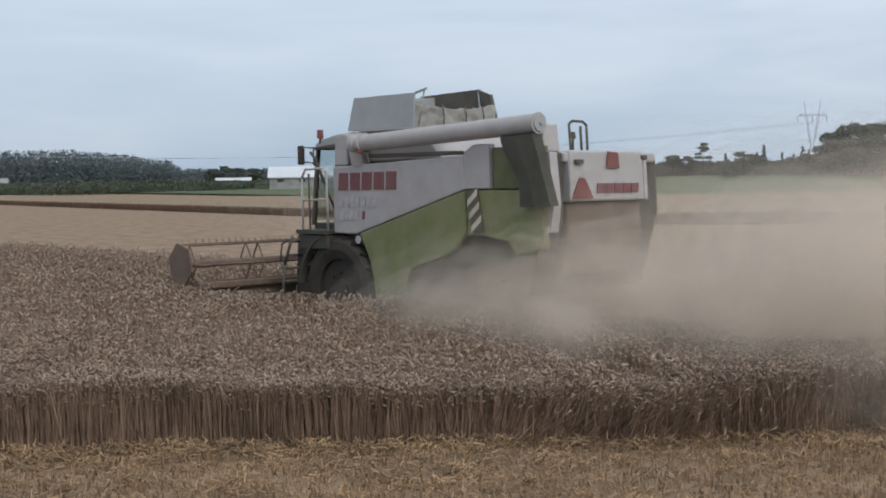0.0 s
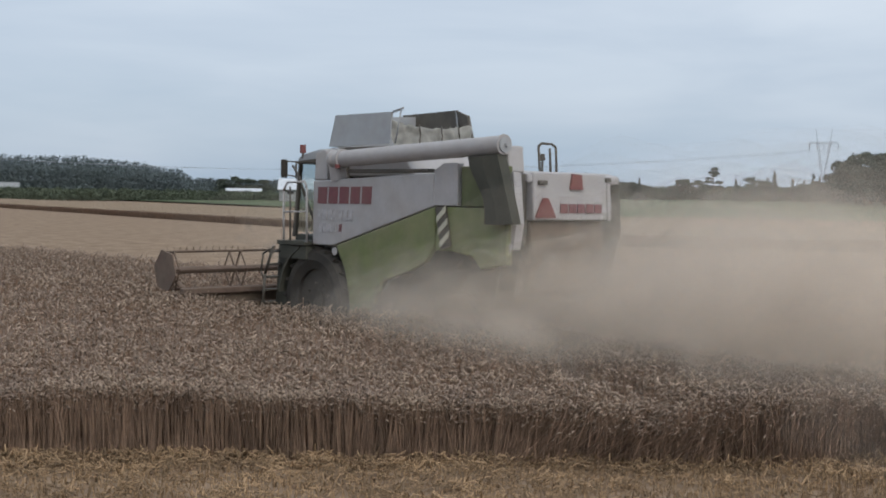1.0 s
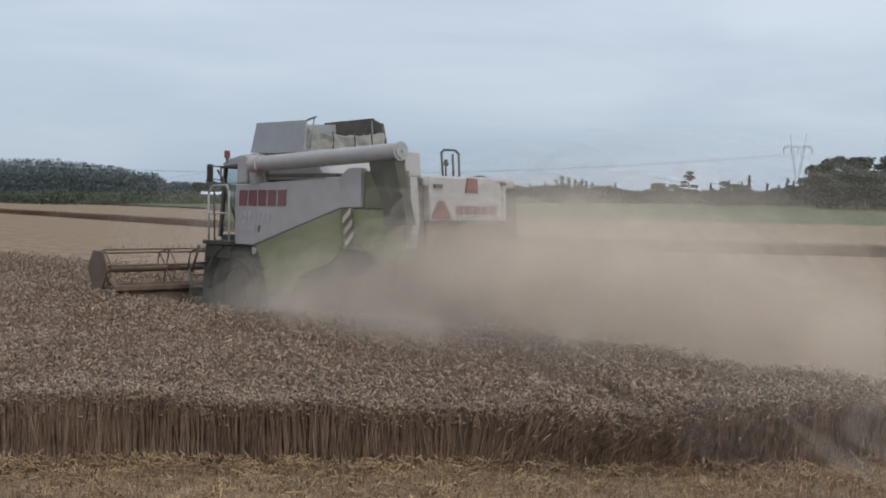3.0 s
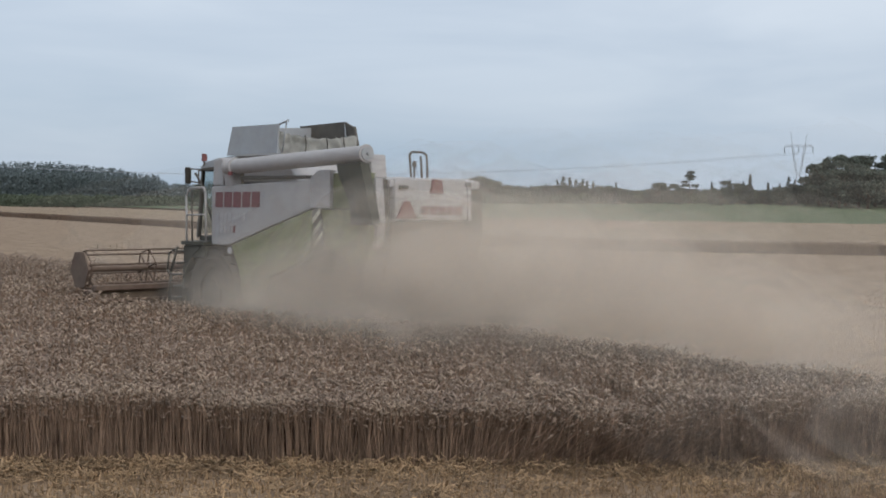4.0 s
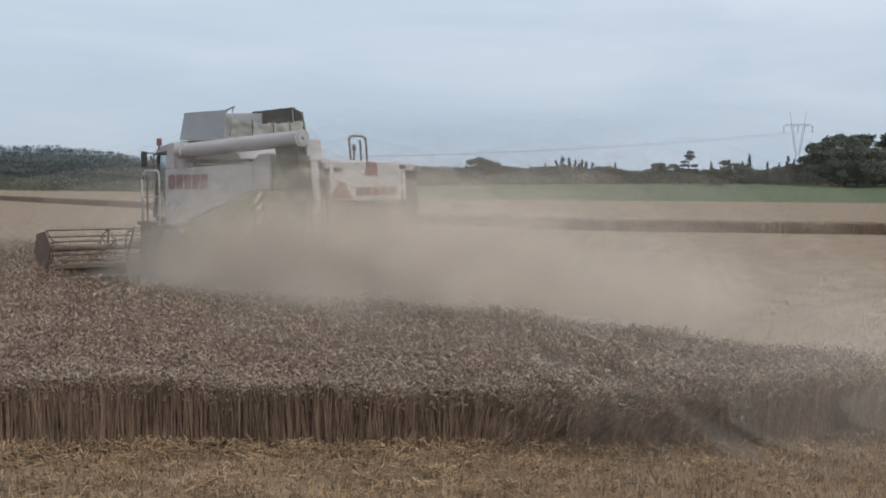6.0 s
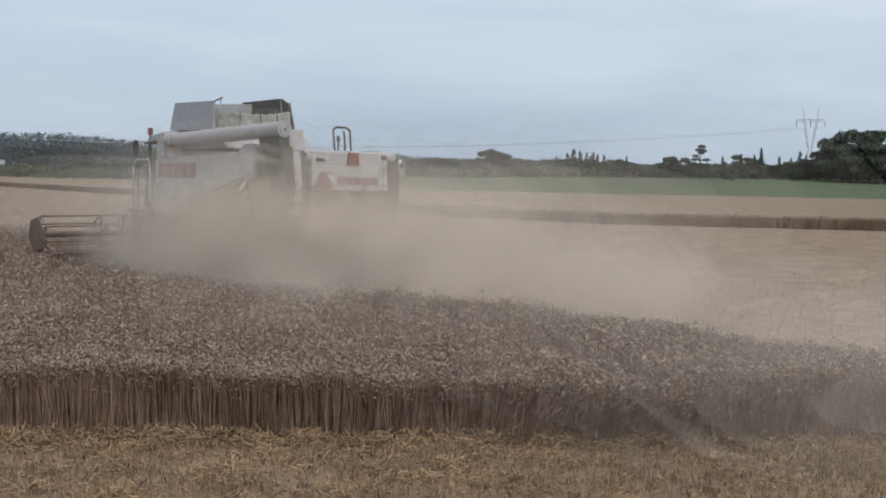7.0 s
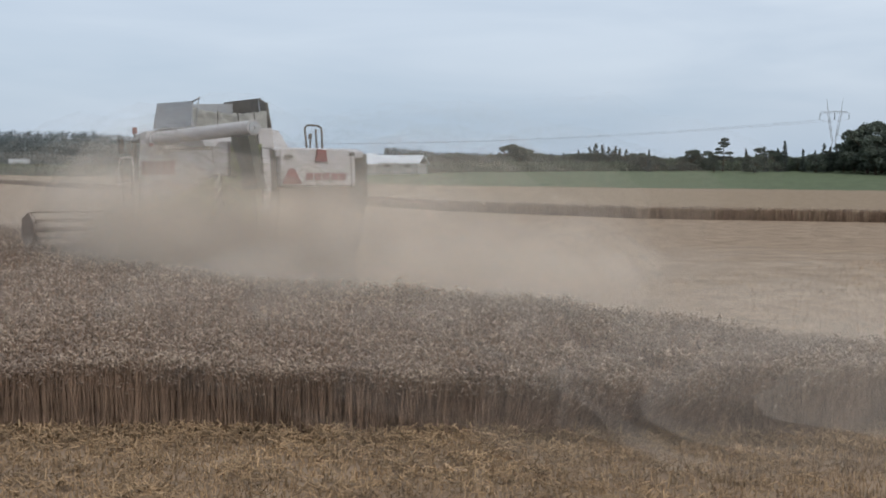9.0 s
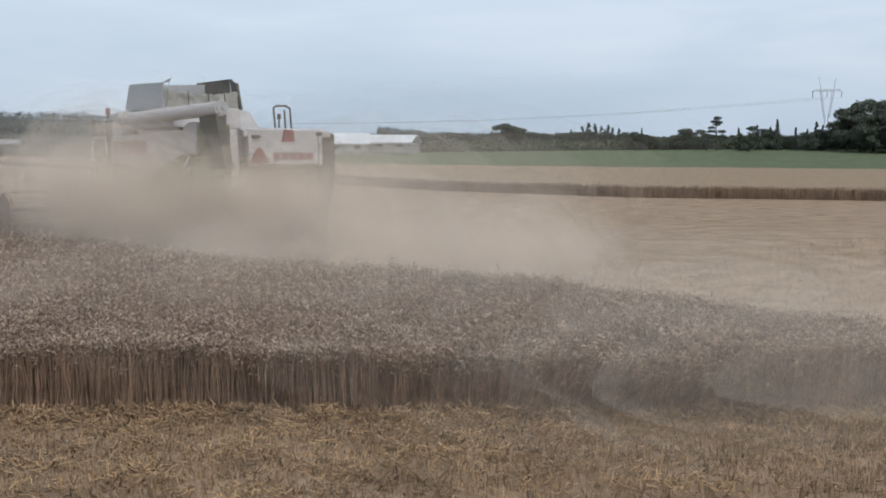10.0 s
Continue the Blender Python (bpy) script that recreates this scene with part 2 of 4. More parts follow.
# edge where the harvested field meets the green one
GREEN_EDGE = [(400, 110), (150, 148), (65, 172), (37, 184), (-1, 205), (-45, 270), (-180, 480), (-600, 900)]


def build_green_field():
    bm = B()
    for (x0, y0), (x1, y1) in zip(GREEN_EDGE[:-1], GREEN_EDGE[1:]):
        for k in range(8):
            a = [(x0 + (x1 - x0) * s, y0 + (y1 - y0) * s) for s in (k / 8, (k + 1) / 8)]
            rows = 12
            for r in range(rows):
                f0, f1 = (r / rows) ** 2, ((r + 1) / rows) ** 2
                pts = [(a[0][0] * (1 + 1.6 * f0), a[0][1] * (1 + 1.6 * f0)), (a[0][0] * (1 + 1.6 * f1), a[0][1] * (1 + 1.6 * f1)),
                       (a[1][0] * (1 + 1.6 * f1), a[1][1] * (1 + 1.6 * f1)), (a[1][0] * (1 + 1.6 * f0), a[1][1] * (1 + 1.6 * f0))]
                bm.faces.new([bm.verts.new((x, y, float(ground_z(x, y)) + 0.35 + 0.1 * noise.noise((x * 0.2, y * 0.2, 0)))) for x, y in pts])
    bmesh.ops.remove_doubles(bm, verts=bm.verts, dist=0.01)
    bmesh.ops.recalc_face_normals(bm, faces=bm.faces)
    tagged(part("green_field", bm, "field"), "dull green leafy field beyond the stubble", "field", kind="structure")


build_green_field()

# ---------------------------------------------------------------- standing wheat
# plan of the uncut piece: the near edge, and the edge cut by the machine
HDG = radians(42.6)
FWD = np.array([-math.sin(HDG), math.cos(HDG)])
LEFT = np.array([-math.cos(HDG), -math.sin(HDG)])
CUT_EDGE = np.array([(11.0, 12.8), (5.95, 16.1), (3.75, 17.5), (1.9, 18.8), (0.1, 20.0), (-5.3, 24.1), (-11.3, 30.8), (-22.0, 42.5), (-40.0, 62.0)])
SWATH = 6.5


def near_edge(x):
    return 13.74 + 0.012 * (x + 5) + 0.05 * np.sin(x * 1.7) + 0.04 * np.sin(x * 4.1 + 1) + np.where(x > 4.2, (x - 4.2) * 0.35, 0)


def left_of_cut(x, y):
    """Signed metres to the camera's side of the cut edge."""
    best = np.full(np.shape(x), -1e9)
    d2 = np.full(np.shape(x), 1e9)
    for a, b in zip(CUT_EDGE[:-1], CUT_EDGE[1:]):
        d = b - a
        L = np.hypot(*d)
        s = np.clip(((x - a[0]) * d[0] + (y - a[1]) * d[1]) / L / L, 0, 1)
        px, py = a[0] + s * d[0], a[1] + s * d[1]
        q = (x - px) ** 2 + (y - py) ** 2
        side = (-d[1] * (x - a[0]) + d[0] * (y - a[1])) / L
        upd = q < d2
        d2 = np.where(upd, q, d2)
        best = np.where(upd, np.sign(side) * np.sqrt(q), best)
    return best


def stalks(rng, x, y, height, lean=0.10, ear=True, low=0.0, thick=0.004, ears=0.085, lean_dir=None, push=0.0):
    """Arrays for stems (three-sided) and for ears (bent spindles) at the places x, y."""
    n = len(x)
    ang = rng.uniform(0, 2 * np.pi, n) if lean_dir is None else lean_dir + rng.normal(0, 0.5, n)
    amt = np.abs(rng.normal(0, lean, n))
    dx, dy = np.cos(ang) * amt, np.sin(ang) * amt
    dx = dx + push * rng.uniform(0.75, 1.2, n)
    h = height * rng.normal(1, 0.07, n) / np.sqrt(1 + 0.8 * np.square(push))
    base = np.stack([x, y, np.zeros(n)], -1)
    top = np.stack([x + dx * h, y + dy * h, h], -1)
    st = base + (top - base) * low
    tri = np.array([(math.cos(a), math.sin(a), 0) for a in (0, 2.094, 4.189)])
    r = thick * rng.uniform(0.7, 1.3, n)
    v = np.concatenate([st[:, None] + tri[None] * r[:, None, None] * 1.3, top[:, None] + tri[None] * r[:, None, None]], 1)
    f = np.array([(0, 1, 4), (0, 4, 3), (1, 2, 5), (1, 5, 4), (2, 0, 3), (2, 3, 5)])
    sv, sf = v.reshape(-1, 3), (f[None] + (np.arange(n) * 6)[:, None, None]).reshape(-1, 3)
    if not ear:
        return (sv, sf), None
    el = ears * rng.uniform(0.75, 1.25, n)
    bend = rng.uniform(0.3, 1.25, n)
    a2 = ang + rng.normal(0, 0.7, n)
    d1 = np.stack([np.cos(a2) * np.sin(bend), np.sin(a2) * np.sin(bend), np.cos(bend)], -1)
    b2 = bend + rng.uniform(0.2, 0.8, n)
    d2 = np.stack([np.cos(a2) * np.sin(b2), np.sin(a2) * np.sin(b2), np.cos(b2)], -1)
    mid = top + d1 * el[:, None] * 0.5
    tip = mid + d2 * el[:, None] * 0.6
    w = rng.uniform(0.008, 0.012, n) * ears / 0.085
    side = np.cross(d1, np.array([0.3, 0.2, 0.9]))
    side /= np.linalg.norm(side, axis=1)[:, None] + 1e-9
    oth = np.cross(d1, side)
    ring = np.stack([mid + (side * math.cos(a) + oth * math.sin(a)) * w[:, None] for a in (0, 1.571, 3.142, 4.712)], 1)
    ev = np.concatenate([top[:, None], ring, tip[:, None]], 1)
    ef = np.array([(0, 2, 1), (0, 3, 2), (0, 4, 3), (0, 1, 4), (5, 1, 2), (5, 2, 3), (5, 3, 4), (5, 4, 1)])
    return (sv, sf), (ev.reshape(-1, 3), (ef[None] + (np.arange(n) * 6)[:, None, None]).reshape(-1, 3))


def field_height(x, y):
    """Uneven top of the wheat, with a sunken wheel track."""
    base = 0.70 + 0.25 * smoothstep((y - 14.8) / 6.5) + 0.04 * np.sin(x * 0.9 + y * 0.35) + 0.03 * np.sin(x * 2.3 - y * 1.1)
    track = np.abs((x - 2.55) + (y - 14.0) * 0.42 - 0.02 * (y - 14) ** 2)
    return base - 0.34 * np.exp(-(track / 0.2) ** 2) * (1 - smoothstep((y - 15.6) / 1.8))


def build_wheat():
    rng = np.random.default_rng(3)
    # the face of the near edge, dense, from the ground up
    n = 12500
    x = rng.uniform(-6.6, 8.5, n)
    y = near_edge(x) + rng.exponential(0.26, n) * np.where(x > 2.4, 1.7, 1.0)
    k = left_of_cut(x, y) > -50
    k &= (left_of_cut(x, y) > 0.02)
    x, y = x[k], y[k]
    push = 1.1 * np.clip((x - 0.1) / 2.2, 0, 1) ** 1.3 * (x < 2.35)
    s1, e1 = stalks(rng, x, y, field_height(x, y) * (1 - 0.34 * rng.uniform(0, 1, len(x)) ** 3), lean=np.where(x > 2.4, 0.22, 0.13), thick=0.0042, push=push)
    # leaning stems beside the wheel track
    n = 700
    xl = rng.normal(1.9, 0.55, n)
    yl = near_edge(xl) + rng.uniform(-0.14, 0.12, n)
    s4, e4 = stalks(rng, xl, yl, rng.uniform(0.35, 0.68, n), lean=0.85, thick=0.0058, lean_dir=0.1)
    # the top of the stand
    parts_s, parts_e = [s1, s4], [e1, e4]
    for y0, y1, dens, low, ear, th in ((13.9, 18, 170, 0.45, 0.11, 0.0045), (18, 24, 105, 0.5, 0.125, 0.005), (24, 34, 55, 0.55, 0.13, 0.007), (34, 66, 22, 0.6, 0.2, 0.011)):
        xa, xb = -0.40 * y1 - 1, (10 if y1 < 30 else -3)
        n = int((y1 - y0) * (xb - xa) * dens)
        x, y = rng.uniform(xa, xb, n), rng.uniform(y0, y1, n)
        k = (left_of_cut(x, y) > 0.0) & (y > near_edge(x)) & (x > -0.40 * y - 1)
        x, y = x[k], y[k]
        s, e = stalks(rng, x, y, field_height(x, y), lean=0.12, low=low, ears=ear, thick=th)
        parts_s.append(s)
        parts_e.append(e)
    # the face of the cut edge
    n = 5000
    t = rng.uniform(0, 1, n)
    seg = np.array([np.interp(t * 5, range(6), CUT_EDGE[:6, i]) for i in (0, 1)])
    nrm = np.array([-0.55, -0.83])
    o = rng.exponential(0.15, n)
    x, y = seg[0] + nrm[0] * o, seg[1] + nrm[1] * o
    k = y > near_edge(x)
    x, y = x[k], y[k]
    s, e = stalks(rng, x, y, field_height(x, y), lean=0.13, low=0.0)
    parts_s.append(s)
    parts_e.append(e)

    def join(ps):
        vs, fs, c = [], [], 0
        for v, f in ps:
            vs.append(v)
            fs.append(f + c)
            c += len(v)
        return np.concatenate(vs), np.concatenate(fs)
    root = new("standing_wheat")
    tagged(root, "dense stand of ripe brown wheat, uncut, with a straight cut edge", "wheat", kind="stuff")
    a = new("stems", mesh_of("stems", *join(parts_s), "stalk"))
    b = new("ears", mesh_of("ears", *join(parts_e), "ear"))
    for o in (a, b):
        o.parent = root
        o["kind"] = "stuff"
    # dark leafy mass inside the stand, below the ears
    bm = B()
    step = 0.5
    grid = {}
    for i in range(-64, 22):
        for j in range(27, 134):
            px, py = i * step, j * step
            if left_of_cut(px, py) > 0.35 and py > near_edge(px) + 0.3 and px > -0.42 * py - 2:
                z = float(field_height(px, py)) - 0.13 + 0.03 * noise.noise((px * 3, py * 3, 1))
                grid[i, j] = bm.verts.new((px + 0.1 * noise.noise((px, py, 5)), py, z))
    for (i, j) in list(grid):
        q = [grid.get(c) for c in ((i, j), (i + 1, j), (i + 1, j + 1), (i, j + 1))]
        if all(q):
            bm.faces.new(q)
    rim = [e for e in bm.edges if len(e.link_faces) == 1]
    ex = bmesh.ops.extrude_edge_only(bm, edges=rim)
    for v in (g for g in ex["geom"] if isinstance(g, bmesh.types.BMVert)):
        v.co.z = 0.0
    bm.verts.ensure_lookup_table()
    bmesh.ops.recalc_face_normals(bm, faces=bm.faces)
    part("leaf_mass", bm, "crop_bed", root)


build_wheat()

# wheat still ahead of the header: strips across the swath that fall as the knife reaches them
STRIP = 0.5
HEAD0 = np.array([-5.27, 24.12])      # left end of the header at the start
STRIPS = []


def build_swath():
    rng = np.random.default_rng(11)
    count = 44
    n = 200
    meshes = []
    for k in range(3):
        a, b = rng.uniform(0, STRIP, n), rng.uniform(0, SWATH, n)
        s, e = stalks(rng, -b, a, np.full(n, 0.93), lean=0.12, low=0.1, ears=0.13, thick=0.007)
        meshes.append((mesh_of("stems", *s, "stalk"), mesh_of("ears", *e, "ear")))
    for i in range(count):
        c = HEAD0 + FWD * (STRIP * i + 0.25)
        root = new("wheat_strip")
        tagged(root, "ripe brown wheat standing ahead of the header", "wheat", "wheat ahead of the header", "stuff")
        root.matrix_world = pose(c[0], c[1], 0, 0, 0, math.degrees(HDG))
        for me, nm in zip(meshes[i % 3], ("stems", "ears")):
            o = new(nm, me)
            o.parent = root
            o.matrix_basis = pose(SWATH, 0, 0)
        STRIPS.append((root, c, i * STRIP))


build_swath()

# ---------------------------------------------------------------- far band of standing crop
BAND = [(90, 62), (48, 70), (28.3, 76.4), (12.2, 80.1), (-0.5, 92), (-15.3, 116.7), (-37.6, 152), (-79.3, 218), (-150, 320)]


def build_far_crop():
    rng = np.random.default_rng(5)
    bm = B()
    pts = []
    for (x0, y0), (x1, y1) in zip(BAND[:-1], BAND[1:]):
        m = max(2, int(math.hypot(x1 - x0, y1 - y0) / 0.8))
        pts += [(x0 + (x1 - x0) * s / m, y0 + (y1 - y0) * s / m) for s in range(m)]
    cols = []
    for x, y in pts:
        L = math.hypot(x, y)
        dx, dy = x / L, y / L
        deep = 0.92 * (L + 4)
        col = [bm.verts.new((x - 0.1 * dx, y - 0.1 * dy, 0))]
        for d, z in ((0.0, 0.62), (0.3, 0.75), (2, 0.72), (8, 0.72), (24, 0.7), (60, 0.7), (110, 0.6)):
            j = rng.normal(0, 0.05 if d < 3 else 0.02)
            col.append(bm.verts.new((x + dx * d, y + dy * d, float(ground_z(x + dx * d, y + dy * d)) + z + j)))
        cols.append(col)
    for a, b in zip(cols[:-1], cols[1:]):
        for i in range(len(a) - 1):
            bm.faces.new((a[i], a[i + 1], b[i + 1], b[i]))
    bmesh.ops.recalc_face_normals(bm, faces=bm.faces)
    root = new("far_wheat_band")
    tagged(root, "band of standing ripe wheat across the cut field", "wheat", kind="stuff")
    part("canopy", bm, "far_crop", root)
    P = np.array(pts)
    n = 26000
    t = rng.uniform(0, len(P) - 1.01, n)
    x, y = np.interp(t, range(len(P)), P[:, 0]), np.interp(t, range(len(P)), P[:, 1])
    r = np.hypot(x, y)
    o = rng.uniform(-0.5, 0.3, n)
    x, y = x + x / r * o, y + y / r * o
    s, e = stalks(rng, x, y, np.full(n, 0.68), lean=0.12, thick=0.012, ears=0.17)
    for nm, d, mt in (("stems", s, "stalk"), ("ears", e, "ear")):
        ob = new(nm, mesh_of(nm, *d, mt))
        ob.parent = root
        ob["kind"] = "stuff"


build_far_crop()

# ---------------------------------------------------------------- cut stubble and straw


def build_stubble():
    rng = np.random.default_rng(8)
    root = new("stubble")
    tagged(root, "short pale wheat stubble with loose straw and chaff", "stubble", kind="stuff")
    n = 24000
    x = rng.uniform(-6, 8, n)
    y = rng.uniform(7.6, 15.2, n)
    y = np.round(y / 0.125) * 0.125 + rng.normal(0, 0.02, n)
    k = (y < near_edge(x) - 0.02) & (np.abs(x) < 0.42 * y + 0.8)
    x, y = x[k], y[k]
    s, _ = stalks(rng, x, y, rng.uniform(0.03, 0.10, len(x)), lean=0.3, ear=False, thick=0.0045)
    # stubble on the far side, behind the machine
    n = 22000
    xf, yf = rng.uniform(-4, 28, n), 16 + 44 * rng.uniform(0, 1, n) ** 1.3
    k = (left_of_cut(xf, yf) < -0.1) & ((xf - HEAD0[0]) * FWD[0] + (yf - HEAD0[1]) * FWD[1] < 0)
    s2, _ = stalks(rng, xf[k], yf[k], rng.uniform(0.03, 0.09, k.sum()), lean=0.4, ear=False, thick=0.006)
    # loose straw in tangled heaps and scattered between them
    m = 900
    hx, hy = 8 - 14 * rng.uniform(0, 1, m) ** 0.6, 14.6 - 6.8 * rng.uniform(0, 1, m) ** 1.4
    hy = np.where(rng.uniform(0, 1, m) < 0.25, near_edge(hx) - np.abs(rng.normal(0.1, 0.3, m)), hy)
    n = 26000
    q = rng.integers(0, m, n)
    x, y = hx[q] + rng.normal(0, 0.10, n), hy[q] + rng.normal(0, 0.06, n)
    loose = rng.uniform(0, 1, n) < 0.45
    x, y = np.where(loose, rng.uniform(-6, 8, n), x), np.where(loose, rng.uniform(7.8, 14.6, n), y)
    k = (y < near_edge(x) + 0.08) & (y > 7.6) & (np.abs(x) < 0.42 * y + 0.8)
    x, y, loose = x[k], y[k], loose[k]
    n = len(x)
    ang, tilt = rng.uniform(0, 2 * np.pi, n), rng.normal(0, 0.45, n)
    ln = rng.uniform(0.03, 0.14, n)
    dv = np.stack([np.cos(ang) * np.cos(tilt), np.sin(ang) * np.cos(tilt), np.sin(np.abs(tilt))], -1) * ln[:, None]
    c = np.stack([x, y, np.where(loose, rng.uniform(0.004, 0.03, n), rng.uniform(0.01, 0.11, n))], -1)
    w = np.stack([-np.sin(ang), np.cos(ang), np.zeros(n)], -1) * rng.uniform(0.005, 0.013, n)[:, None]
    u = np.array([0, 0, 0.008])
    v = np.stack([c - w, c + w, c + u, c + dv - w * 0.6, c + dv + w * 0.6, c + dv + u], 1)
    f = np.array([(0, 1, 4), (0, 4, 3), (1, 2, 5), (1, 5, 4), (2, 0, 3), (2, 3, 5)])
    st = (v.reshape(-1, 3), (f[None] + (np.arange(n) * 6)[:, None, None]).reshape(-1, 3))
    for nm, dd in (("stubble_stems", s), ("stubble_stems", s2), ("loose_straw", st)):
        o = new(nm, mesh_of(nm, *dd, "straw"))
        o.parent = root
        o["kind"] = "stuff"


build_stubble()

# ---------------------------------------------------------------- distance: woods, trees, barns, pylon


def at_az(az, dist):
    a = radians(az)
    x, y = dist * math.sin(a), dist * math.cos(a)
    return x, y, float(ground_z(x, y))


def clump_mesh(name, rng, centres, radii, per, size, mat):
    """Many small leaf clumps (folded triangles) round the centres."""
    vs = []
    for c, r in zip(centres, radii):
        p = rng.normal(0, 1, (per, 3))
        p /= np.linalg.norm(p, axis=1)[:, None]
        p *= (rng.uniform(0.55, 1.05, per) ** 0.6)[:, None]
        p = p * np.asarray(r) + c
        for _ in range(2):
            q = rng.normal(0, 1, (per, 3, 3)) * size
            vs.append((p[:, None] + q).reshape(-1, 3))
    v = np.concatenate(vs)
    return mesh_of(name, v, np.arange(len(v)).reshape(-1, 3), mat)


def trunk(h, r):
    bm = B()
    rod(bm, (0, 0, 0), (0.1 * r, 0, h * 0.75), r, 7, r * 0.35)
    return bm


def broadleaf(rng, h, w, mat="leaf"):
    """Trunk with limbs, and a crown of many leaf clumps."""
    root = new("tree")
    bm = trunk(h, 0.03 * h)
    lim = []
    for k in range(7):
        a = k * 2.4 + rng.uniform(-0.4, 0.4)
        z = h * rng.uniform(0.3, 0.7)
        tip = (math.cos(a) * w * 0.36, math.sin(a) * w * 0.36, z + h * 0.2)
        rod(bm, (0, 0, z * 0.75), tip, 0.012 * h, 5, 0.004 * h)
        lim.append(tip)
    part("trunk", bm, "bark", root)
    cs, rs = [], []
    for k in range(26):
        a, q = rng.uniform(0, 6.28), rng.uniform(0, 1) ** 0.5
        zz = rng.uniform(0.2, 0.95)
        q *= math.sin(min(1, (1 - zz) * 1.9 + 0.18) * 1.57)
        cs.append((math.cos(a) * q * w * 0.42, math.sin(a) * q * w * 0.42, h * zz))
        rs.append((w * rng.uniform(0.09, 0.17), w * rng.uniform(0.09, 0.17), h * rng.uniform(0.05, 0.10)))
    o = new("crown", clump_mesh("crown", rng, cs, rs, 150, h * 0.018, mat))
    o.parent = root
    return root


def spruce(rng, h, w):
    root = new("tree")
    part("trunk", trunk(h, 0.018 * h), "bark", root)
    cs, rs = [], []
    for k in range(16):
        f = k / 15
        r = w * 0.5 * (1 - f) ** 0.85 + 0.05 * w
        for j in range(5 if f < 0.7 else 3):
            a = rng.uniform(0, 6.28)
            cs.append((math.cos(a) * r * 0.6, math.sin(a) * r * 0.6, h * (0.06 + 0.93 * f)))
            rs.append((r * 0.45, r * 0.45, h * 0.022))
    o = new("crown", clump_mesh("crown", rng, cs, rs, 26, h * 0.014, "needle"))
    o.parent = root
    return root


def pine(rng, h, w):
    """A lone pine: bare lower trunk, flat clumps of needles on level branches."""
    root = new("tree")
    bm = trunk(h * 1.25, 0.02 * h)
    cs, rs = [], []
    for k in range(17):
        f = rng.uniform(0.25, 1.0)
        a = k * 2.4
        r = w * 0.5 * (1.15 - f) * rng.uniform(0.6, 1.1)
        tip = (math.cos(a) * r, math.sin(a) * r, h * f)
        rod(bm, (0, 0, h * f * 0.94), tip, 0.006 * h, 5, 0.003 * h)
        cs.append((tip[0] * 0.85, tip[1] * 0.85, tip[2]))
        rs.append((w * 0.13, w * 0.13, h * 0.03))
    part("trunk", bm, "bark", root)
    o = new("crown", clump_mesh("crown", rng, cs, rs, 120, h * 0.014, "needle"))
    o.parent = root
    return root


